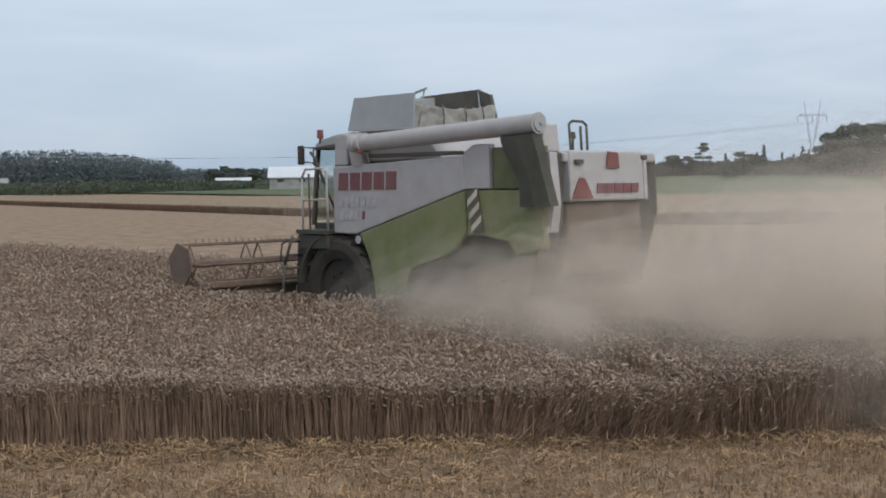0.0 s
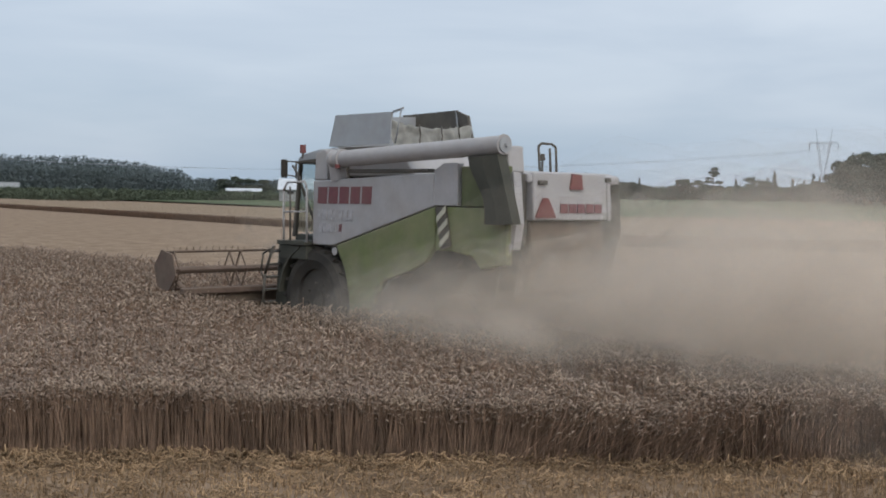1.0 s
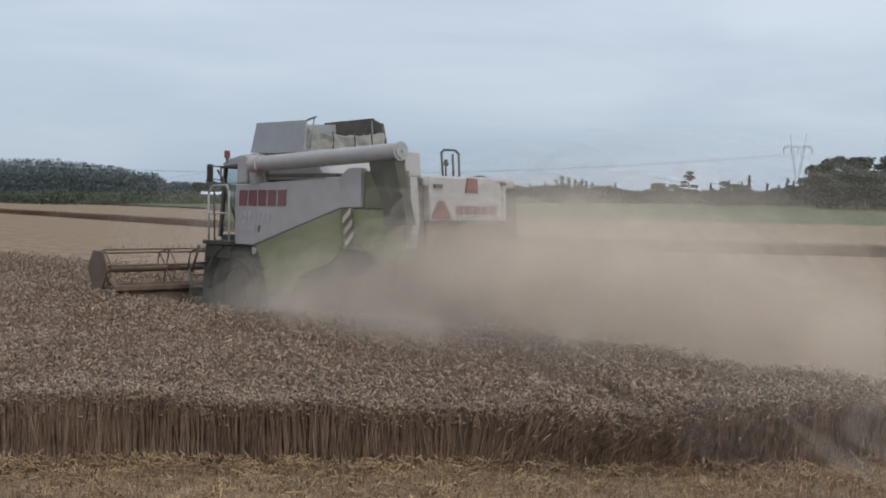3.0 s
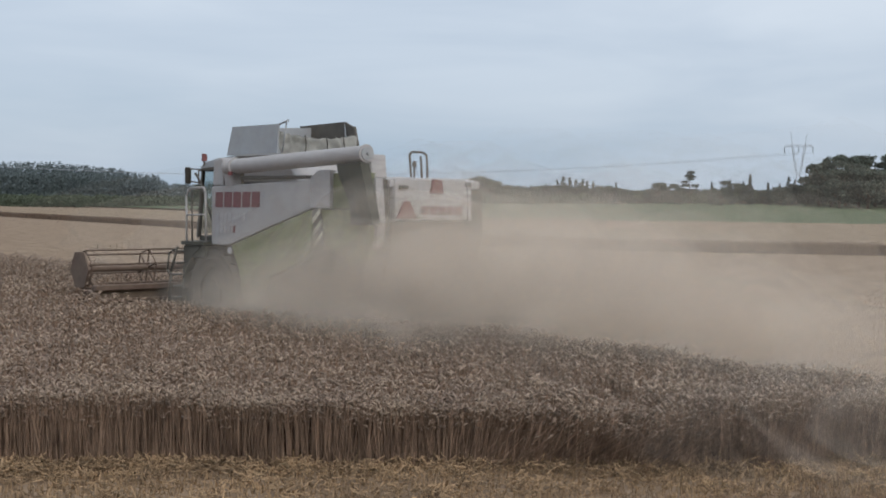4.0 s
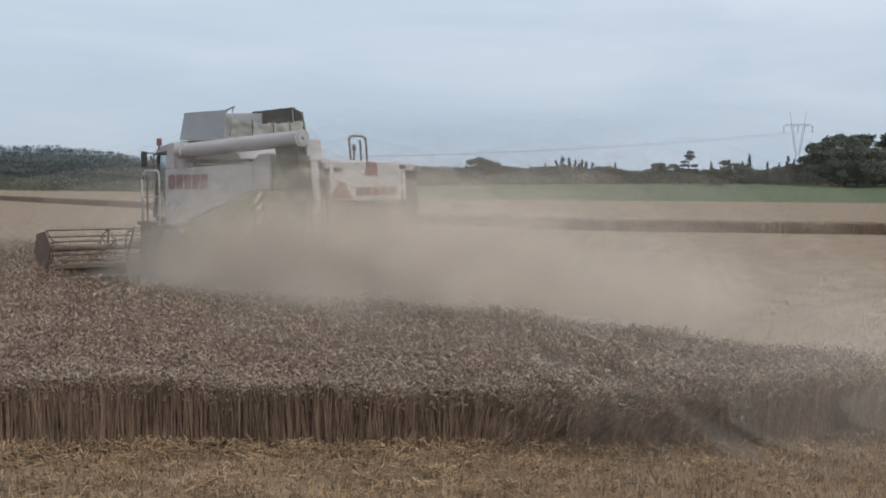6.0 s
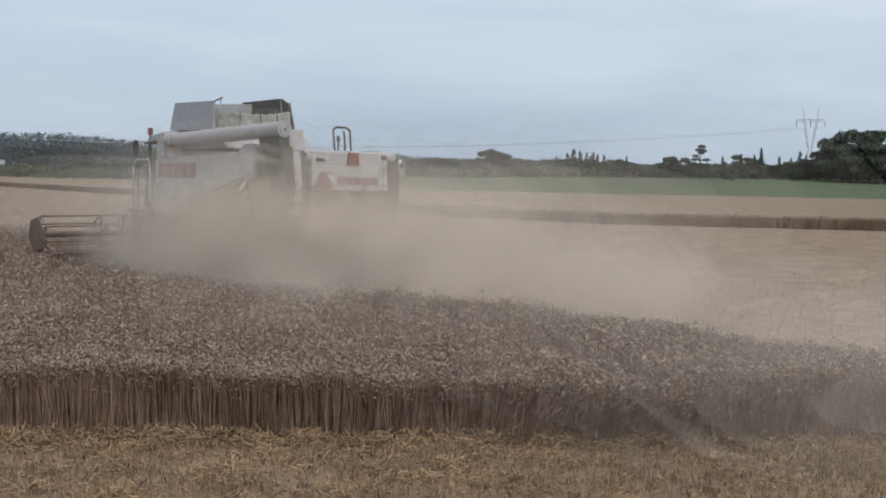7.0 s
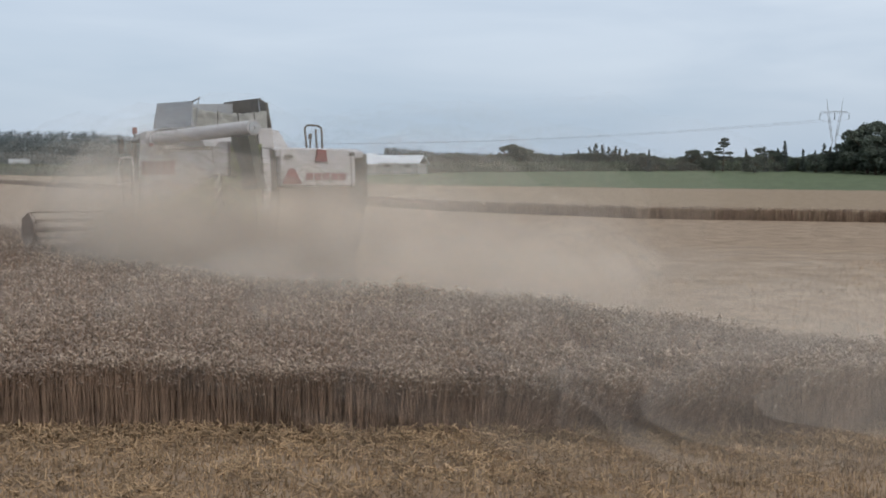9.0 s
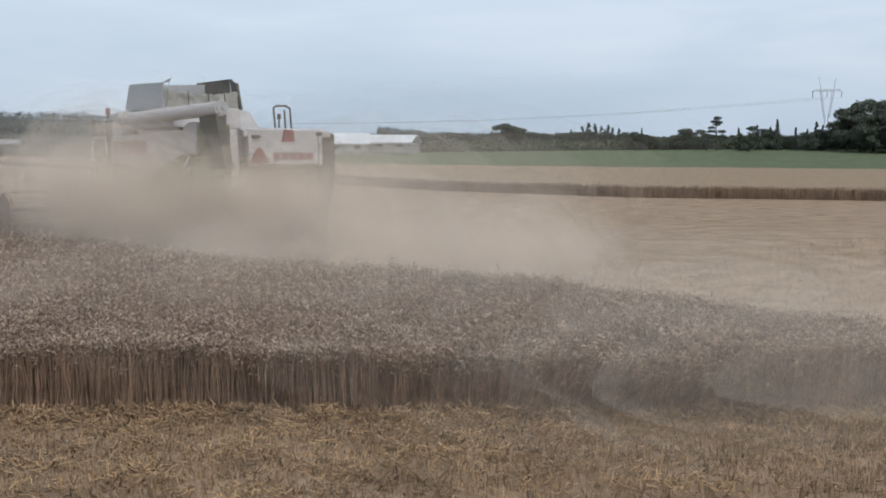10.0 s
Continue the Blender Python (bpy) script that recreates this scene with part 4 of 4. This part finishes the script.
    box(bm, (-1.22, -3.98, 3.9), (-1.08, -0.1, 3.97), 0.015)
    part("tank_rim", bm, "frame", root)

    def sheet(name, mat, q, th, label=""):
        bm = B()
        q = [Vector(p) for p in q]
        nrm = (q[1] - q[0]).cross(q[2] - q[0]).normalized() * th
        a, b = [bm.verts.new(p) for p in q], [bm.verts.new(p + nrm) for p in q]
        bm.faces.new(a)
        bm.faces.new(b[::-1])
        for i in range(len(q)):
            bm.faces.new((a[i], b[i], b[(i + 1) % len(q)], a[(i + 1) % len(q)]))
        bmesh.ops.recalc_face_normals(bm, faces=bm.faces)
        return part(name, bm, mat, root, label)
    sheet("tank_cover", "grey", [(-1.14, 0.03, 3.99), (-1.14, -1.84, 4.01), (-1.10, -1.84, 4.60), (-1.10, -0.12, 4.60)], 0.03, "raised grey grain tank cover")
    sheet("tank_cover", "grey", [(-1.1, -0.02, 3.99), (1.1, 0.1, 3.99), (1.1, 0.1, 4.7), (-1.05, -0.1, 4.58)], 0.03, "raised grey grain tank cover")
    sheet("tank_cover", "frame", [(1.12, 0.45, 3.99), (1.12, -1.55, 3.99), (1.10, -1.2, 4.79), (1.10, 0.5, 4.75)], -0.04, "raised dark grain tank cover")
    sheet("tank_cover", "frame", [(1.12, -1.55, 4.0), (1.08, -1.72, 4.0), (1.06, -1.57, 4.66), (1.10, -1.2, 4.79)], 0.04)
    rail([(1.06, -1.57, 4.66), (1.08, -1.74, 4.0)], 0.035, "frame", root, "tank_strut")
    rail([(1.08, -1.2, 4.78), (1.08, -1.3, 4.0)], 0.02, "grey", root, "tank_strut")
    rail([(-1.1, -1.84, 4.60), (-1.12, -2.16, 4.66)], 0.022, "grey", root, "tank_strut")
    rail([(-1.1, -2.08, 4.64), (-1.08, -1.9, 4.02)], 0.014, "grey", root, "tank_strut")
    # crumpled pale canvas across the back of the tank
    bm = B()
    g = []
    for i in range(33):
        row = []
        f = i / 32
        for j in range(9):
            k = j / 8
            x = -1.08 + 1.98 * f
            z = 3.95 + (0.50 - 0.10 * math.sin(f * math.pi)) * k + 0.02 * math.sin(i * 1.9)
            y = -1.86 + 0.10 * k + (0.06 * math.sin(i * 0.9 + k * 2) + 0.09 * noise.noise((i * 0.35, j * 0.6, 2))) * (0.3 + k)
            row.append(bm.verts.new((x, y, z)))
        g.append(row)
    for r0, r1 in zip(g[:-1], g[1:]):
        for j in range(8):
            bm.faces.new((r0[j], r0[j + 1], r1[j + 1], r1[j]))
    bmesh.ops.solidify(bm, geom=bm.faces[:], thickness=0.025)
    part("tank_canvas", bm, "tarp", root, "crumpled pale canvas", smooth=True)
    for x in (-0.55, 0.0, 0.45):
        rail([(x, -1.97, 3.98), (x + 0.03, -1.96, 4.2), (x + 0.05, -1.9, 4.4)], 0.014, "frame", root, "canvas_strap")
    # cab
    cab = new("cab")
    cab.parent = root
    bm = B()
    slab(bm, [(0.85, 3.70), (0.92, 3.76), (0.7, 3.86), (0.2, 3.94), (-0.4, 3.96), (-0.4, 3.80), (0.5, 3.72)], "x", -1.3, 1.3, 0.03)
    part("roof", bm, "grey", cab)
    bm = B()
    slab(bm, [(0.95, 3.66), (0.95, 3.71), (-0.3, 3.80), (-0.3, 3.70)], "x", -1.33, 1.33, 0.015)
    part("roof_visor", bm, "frame", cab)
    for y0, y1 in ((-0.05, 0.10),):
        bm = B()
        slab(bm, [(0.12, 2.15), (0.32, 3.72), (0.18, 3.72), (-0.03, 2.15)], "x", -1.22, -1.1, 0.01)
        part("pillar", bm, "frame", cab)
    for sx in (-1.2, 1.2):
        bm = B()
        slab(bm, [(1.15, 2.2), (0.95, 3.7), (0.88, 3.7), (1.06, 2.2)], "x", sx - 0.04, sx + 0.04, 0.01)
        part("pillar", bm, "frame", cab)
    bm = B()
    slab(bm, [(0.15, 2.3), (1.06, 2.3), (0.88, 3.68), (0.34, 3.68)], "x", -1.185, -1.165)
    part("pane", bm, "glass", cab)
    bm = B()
    box(bm, (-1.2, -0.3, 1.75), (1.2, 1.1, 2.25), 0.03)
    part("floor", bm, "chute", cab)
    bm = B()
    box(bm, (-1.0, -0.28, 2.2), (1.0, -0.2, 3.7), 0.01)
    part("back_wall", bm, "frame", cab)
    # platform, rails and ladder left of the cab
    bm = B()
    box(bm, (-1.75, 0.0, 2.06), (-1.2, 0.95, 2.14), 0.01)
    part("platform", bm, "chute", root)
    bm = B()
    box(bm, (-1.7, 0.02, 1.78), (-1.25, 0.9, 2.05), 0.02)
    part("toolbox", bm, "chute", root)
    rail([(-1.7, 0.78, 2.12), (-1.7, 0.80, 3.12), (-1.7, 0.68, 3.28), (-1.7, 0.10, 3.30), (-1.7, 0.02, 3.18), (-1.7, 0.0, 2.12)], 0.022, "white", root, "handrail", "pale handrail")
    rail([(-1.7, 0.78, 2.7), (-1.7, 0.02, 2.72)], 0.018, "white", root, "handrail", "pale handrail")
    rail([(-1.7, 0.55, 2.12), (-1.7, 0.58, 3.2)], 0.02, "frame", root)
    rail([(-1.45, 0.85, 3.62), (-1.45, 0.62, 3.4), (-1.45, 0.42, 3.0), (-1.45, 0.12, 2.55)], 0.025, "frame", root)
    # mirror on its arm
    bm = B()
    box(bm, (-1.54, 1.08, 3.38), (-1.40, 1.16, 3.75), 0.03)
    mirror = part("mirror", bm, "black", root, "black side mirror")
    rail([(-1.3, 0.88, 3.70), (-1.46, 1.05, 3.71)], 0.014, "frame", mirror, "mirror_arm")
    rail([(-1.3, 0.88, 3.40), (-1.46, 1.05, 3.44)], 0.014, "frame", mirror, "mirror_arm")
    rail([(-1.34, 0.88, 3.36), (-1.34, 0.90, 3.72)], 0.018, "frame", mirror, "mirror_arm")
    bm = B()
    rod(bm, (-1.3, 0.72, 3.78), (-1.3, 0.72, 3.88), 0.025, 8)
    part("beacon_stem", bm, "frame", root)
    bm = B()
    rod(bm, (-1.3, 0.72, 3.88), (-1.3, 0.72, 4.04), 0.065, 14, 0.058)
    part("beacon", bm, "redlamp", root, "red flashing beacon")
    # ladder and mudguard ahead of the wheel
    for x in (-1.78, -1.38):
        rail([(x, 1.02, 2.02), (x, 1.3, 1.45), (x, 1.38, 0.75)], 0.03, "frame", root, "ladder_rail")
    for k in range(5):
        bm = B()
        f = k / 4
        box(bm, (-1.78, 1.05 + 0.26 * f, 1.9 - 0.26 * k - 0.02), (-1.38, 1.2 + 0.26 * f, 1.9 - 0.26 * k + 0.02), 0.005)
        part("ladder_step", bm, "frame", root)
    rail([(-1.8, 1.1, 1.95), (-1.8, 1.35, 1.85), (-1.8, 1.42, 1.5), (-1.8, 1.32, 1.35)], 0.02, "frame", root)
    bm = B()
    pts = [(-0.17 + 1.12 * math.cos(a), 1.0 + 1.12 * math.sin(a)) for a in np.linspace(0.1, 1.2, 12)]
    inn = [(-0.17 + 1.07 * math.cos(a), 1.0 + 1.07 * math.sin(a)) for a in np.linspace(1.2, 0.1, 12)]
    slab(bm, pts + inn, "x", -1.72, -0.95)
    part("mudguard", bm, "chute", root, "dark curved mudguard")
    bm = B()
    slab(bm, [(0.75, 0.7), (0.75, 2.0), (1.25, 2.05), (1.35, 0.7)], "x", -1.5, -0.7, 0.03)
    part("side_tank", bm, "chute", root)
    # axles and wheels
    bm = B()
    rod(bm, (-1.2, -0.17, 1.0), (1.2, -0.17, 1.0), 0.16, 12)
    part("axle", bm, "frame", root)
    bm = rod(B(), (-1.2, -4.15, 0.72), (1.2, -4.15, 0.72), 0.12, 12)
    part("axle", bm, "frame", root)
    wheels = [wheel("wheel", root, -1.66, -0.98, -0.17, 1.02, 1.02, 20), wheel("wheel", root, 0.98, 1.66, -0.17, 1.02, 1.02, 20),
              wheel("wheel", root, -1.5, -1.02, -4.15, 0.72, 0.72, 16), wheel("wheel", root, 1.02, 1.5, -4.15, 0.72, 0.72, 16)]
    # feeder house and header
    bm = B()
    slab(bm, [(0.6, 1.9), (0.6, 1.1), (2.2, 0.35), (2.2, 1.05)], "x", -0.75, 0.75, 0.03)
    part("feeder_house", bm, "chute", root)
    W = 3.2
    head = new("header")
    head.parent = root
    bm = B()
    slab(bm, [(2.15, 0.25), (2.15, 1.08), (2.23, 1.08), (2.3, 0.5), (2.6, 0.22), (3.4, 0.2), (3.4, 0.17), (2.4, 0.17)], "x", -W, W)
    part("table", bm, "chaff", head)
    bm = B()
    box(bm, (-W, 2.05, 1.02), (W, 2.2, 1.14), 0.02)
    box(bm, (-W, 2.05, 0.78), (W, 2.14, 0.84), 0.01)
    part("back_beam", bm, "reelred", head)
    bm = B()
    rod(bm, (-W + 0.1, 2.62, 0.55), (W - 0.1, 2.62, 0.55), 0.22, 16)
    part("auger_drum", bm, "reelred", head)
    for s in (-1, 1):
        bm = B()
        slab(bm, [(2.1, 0.2), (2.1, 1.0), (2.4, 1.05), (2.75, 0.75), (3.5, 0.6), (4.3, 0.28), (4.35, 0.2)], "x", s * W - 0.05, s * W + 0.05, 0.015)
        part("end_divider", bm, "reelred", head)
        rail([(s * (W - 0.12), 2.15, 1.08), (s * (W - 0.12), 2.95, 1.42)], 0.05, "reelred", head, "reel_arm")
    rail([(-1.45, 2.2, 1.02), (-1.5, 2.5, 0.78), (-1.5, 3.0, 0.8)], 0.025, "yellow", head, "hose")
    # reel: bats with tines on spiders, shields at both ends
    reel = new("reel")
    reel.parent = root
    reel.matrix_basis = pose(0, 2.78, 1.46)
    bm = B()
    rod(bm, (-W, 0, 0), (W, 0, 0), 0.07, 12)
    part("reel_shaft", bm, "reelred", reel)
    rr = 0.44
    for k in range(6):
        a = k * math.pi / 3
        y, z = rr * math.cos(a), rr * math.sin(a)
        bm = B()
        rod(bm, (-W + 0.1, y, z), (W - 0.1, y, z), 0.02, 6)
        for i in range(40):
            x = -W + 0.2 + i * (2 * W - 0.4) / 39
            rod(bm, (x, y, z), (x, y * 1.25, z * 1.25), 0.006, 3)
        part("bat", bm, "reelred", reel)
    for x in (-W + 0.08, -1.55, 0.0, 1.55, W - 0.08):
        bm = B()
        for k in range(6):
            a = k * math.pi / 3
            b = a + math.pi / 3
            rod(bm, (x, 0, 0), (x, rr * math.cos(a), rr * math.sin(a)), 0.02, 5)
            rod(bm, (x, rr * math.cos(a), rr * math.sin(a)), (x, rr * math.cos(b), rr * math.sin(b)), 0.016, 5)
        part("spider", bm, "reelred", reel)
    for s in (-1, 1):
        bm = B()
        pts = [(0.45 * math.cos(a), 0.45 * math.sin(a)) for a in np.linspace(0.26, 0.26 + 2 * math.pi, 7)[:-1]]
        slab(bm, pts, "x", s * W - 0.02, s * W + 0.02, 0.01)
        part("end_shield", bm, "reelred", reel, "rusty hexagonal end shield")
    return root, wheels, reel


COMBINE, WHEELS, REEL = build_combine()

# ---------------------------------------------------------------- dust
PUFFS = []
DUST_LABEL = dict(dense="dense drifting cloud of pale brown harvest dust", thin="thin pale brown harvest dust rolling beside the machine",
                  faint="faint haze of harvest dust hanging over the field")


def build_dust():
    """Clouds of nested, uneven shells: thin at the rim, denser through the middle."""
    rng = np.random.default_rng(31)
    bm = B()
    bmesh.ops.create_icosphere(bm, subdivisions=3, radius=1.0)
    bm.verts.ensure_lookup_table()
    base = np.array([v.co[:] for v in bm.verts])
    tri = np.array([[v.index for v in f.verts] for f in bm.faces])
    bm.free()
    shapes = {}
    for k, sort in enumerate(list(DUST_COVER) * 2):
        levels = len(DUST_COVER[sort])
        vs, fs = [], []
        for q in range(levels):
            r = ((levels - q) / levels) ** 0.75
            rad = np.array([r * (1 + 0.30 * noise.noise(Vector(p) * 1.3 + Vector((k * 7.1, q * 0.35, 0))) + 0.14 * noise.noise(Vector(p) * 3.1 + Vector((q * 0.6, k * 5.3, 1)))) for p in base])
            vs.append(base * rad[:, None] + rng.normal(0, 0.03, 3))
            fs.append(tri + q * len(base))
        me = mesh_of("dust_puff", np.concatenate(vs), np.concatenate(fs), (sort, 0))
        for q in range(1, levels):
            me.materials.append(M[sort, q])
        me.polygons.foreach_set("material_index", np.repeat(np.arange(levels, dtype=np.int32), len(tri)))
        me.polygons.foreach_set("use_smooth", np.ones(len(me.polygons), bool))
        shapes.setdefault(sort, []).append(me)
    for i, (rows, size, sort) in enumerate(dust_plan(rng)):
        ob = new("dust_puff", shapes[sort][i % 2])
        tagged(ob, DUST_LABEL[sort], "dust", "dust behind the harvester", "stuff")
        ob.scale = size
        PUFFS.append((ob, rows))

# ---------------------------------------------------------------- the machine's way
WAY = [  # seconds, x, y, heading of the machine
    (0.0, -0.714, 23.839, 42.14), (0.5, -1.038, 24.278, 42.06), (1.0, -1.362, 24.709, 41.98), (1.5, -1.685, 25.132, 41.91), (2.0, -2.006, 25.547, 41.84),
    (2.5, -2.327, 25.954, 41.77), (4.0, -3.284, 27.128, 41.59), (4.5, -3.602, 27.504, 41.54), (5.0, -3.918, 27.872, 41.49), (5.5, -4.234, 28.231, 41.44),
    (7.0, -5.174, 29.264, 41.33), (7.5, -5.486, 29.592, 41.30), (8.0, -5.797, 29.913, 41.27), (8.5, -6.107, 30.225, 41.25), (9.0, -6.416, 30.530, 41.23),
    (9.5, -6.724, 30.827, 41.21), (10.0, -7.032, 31.116, 41.20)]


def machine_at(t):
    w = np.array(WAY)
    return tuple(float(np.interp(t, w[:, 0], w[:, k])) for k in (1, 2, 3))


def beside(t, u, v):
    """World place u metres ahead of the machine's front axle and v metres to its left."""
    x, y, a = machine_at(t)
    a = radians(a)
    return x - math.sin(a) * u - math.cos(a) * v, y + math.cos(a) * u - math.sin(a) * v


def dust_plan(rng):
    """Rows and size of each puff: a low dense trail, a veil above it, dust creeping along the near side, and haze over the field."""
    plan = []

    def puff(u0, v0, z0, u1, v1, z1, size, sort):
        turn = rng.uniform(0, 360)
        rows = []
        for t in (0, 2.5, 5, 7.5, 10):
            f = t / 10
            x, y = beside(t, u0 + (u1 - u0) * f, v0 + (v1 - v0) * f)
            rows.append((t, pose(x, y, z0 + (z1 - z0) * f, 0, 0, turn + 6 * t)))
        plan.append((rows, size, sort))

    def drift(x0, y0, x1, y1, z, size, sort):
        turn = rng.uniform(-15, 15)
        plan.append(([(t, pose(x0 + (x1 - x0) * t / 10, y0 + (y1 - y0) * t / 10, z, 0, 0, turn + 2 * t)) for t in (0, 5, 10)], size, sort))

    for k in range(12):      # low trail
        u = -3.7 - 0.75 * k + rng.uniform(-0.3, 0.3)
        v = rng.uniform(-0.7, 2.0)
        puff(u, v, 0.45 + 0.04 * k, u * 1.3 + 2.2, v + 0.7, 0.6 + 0.04 * k, (2.0, 2.0, 1.05 + 0.05 * k), "dense")
    for k in range(5):       # veil above the trail
        u = -6.8 - 1.1 * k + rng.uniform(-0.5, 0.5)
        puff(u, rng.uniform(-3.0, 0.5), 1.5 + 0.1 * k, u * 0.9 + 2.0, rng.uniform(-1, 1.5), 1.7 + 0.05 * k, (2.6, 2.6, 1.6), "thin")
    for k in range(7):       # creeping along the near side
        u = -2.4 - 0.55 * k
        puff(u, 1.5 + 0.1 * k, 0.3 + 0.15 * (k % 3), 0.2 - 0.85 * k, 2.4 + 0.1 * (k % 3), 0.8 + 0.45 * (k % 4), (1.9, 1.9, 1.5), "thin")
    for k in range(3):       # thrown out below the tail
        puff(-4.2 - 1.1 * k, 1.9 - 0.6 * k, 1.0 + 0.25 * k, -3.4 - 1.2 * k, 2.2 - 0.4 * k, 1.2 + 0.2 * k, (1.7, 1.7, 1.5), "dense")
    for k in range(2):       # rolling up behind the tail
        puff(-6.8 - 1.0 * k, 0.6, 0.8, -5.6 - 1.2 * k, 1.5, 1.8, (1.9, 1.9, 1.5), "dense")
    for k in range(4):       # veil that comes to hide the machine
        puff(-8.6 - 1.2 * k, 0.8, 1.5, 0.6 - 1.9 * k, 2.8, 2.2, (2.9, 2.9, 2.2), "dense" if k in (1, 2) else "thin")
    for k in range(4):       # haze high behind the machine
        puff(-7.5 - 1.9 * k, -1.5, 2.2, -6.0 - 2.0 * k, -0.5, 2.4, (3.4, 3.4, 2.0), "faint")
    # haze drifting in over the standing wheat
    drift(9.6, 13.6, 4.8, 13.4, 0.6, (5.4, 2.6, 1.3), "thin")
    drift(10.5, 14.2, 3.0, 13.8, 0.7, (6.2, 2.7, 1.4), "faint")
    drift(12.5, 17.5, 3.5, 16.8, 1.0, (6.5, 2.8, 1.4), "thin")
    drift(11.0, 19.5, -2.0, 18.8, 1.1, (7.0, 3.0, 1.5), "thin")
    # haze blown on ahead, beyond the machine
    drift(2.0, 36.0, -13.0, 38.0, 1.8, (8.0, 3.5, 2.4), "thin")
    return plan


build_dust()


# ---------------------------------------------------------------- everything that moves
def motions():
    walk(COMBINE, [(t, pose(x, y, 0, 0, 0, a)) for t, x, y, a in WAY])
    run = [0.0]
    for a, b in zip(WAY[:-1], WAY[1:]):
        run.append(run[-1] + math.hypot(b[1] - a[1], b[2] - a[2]))
    ts = [w[0] for w in WAY]
    for wh, r in zip(WHEELS, (1.02, 1.02, 0.72, 0.72)):
        base = wh.matrix_basis.copy()
        fine = np.arange(0, 10.01, 0.5)
        walk(wh, [(float(t), base @ pose(0, 0, 0, -math.degrees(float(np.interp(t, ts, run)) / r))) for t in fine])
    base = REEL.matrix_basis.copy()
    walk(REEL, [(float(t), base @ pose(0, 0, 0, -62.0 * t / 0.5)) for t in np.arange(0, 10.01, 0.5)])
    for ob, c, ahead in STRIPS:
        m = ob.matrix_world.copy()
        down = pose(0, 0, -1.2) @ m
        hit = float(np.interp(ahead + 0.35, run, ts)) if ahead + 0.35 < run[-1] else 99
        if hit > 9.4:
            walk(ob, [(0.0, m), (10.0, m)])
        elif hit < 0.35:
            walk(ob, [(0.0, m), (0.4, down), (10.0, down)])
        else:
            walk(ob, [(0.0, m), (hit - 0.3, m), (hit + 0.4, down), (10.0, down)])
    for ob, rows in PUFFS:
        walk(ob, rows)


motions()
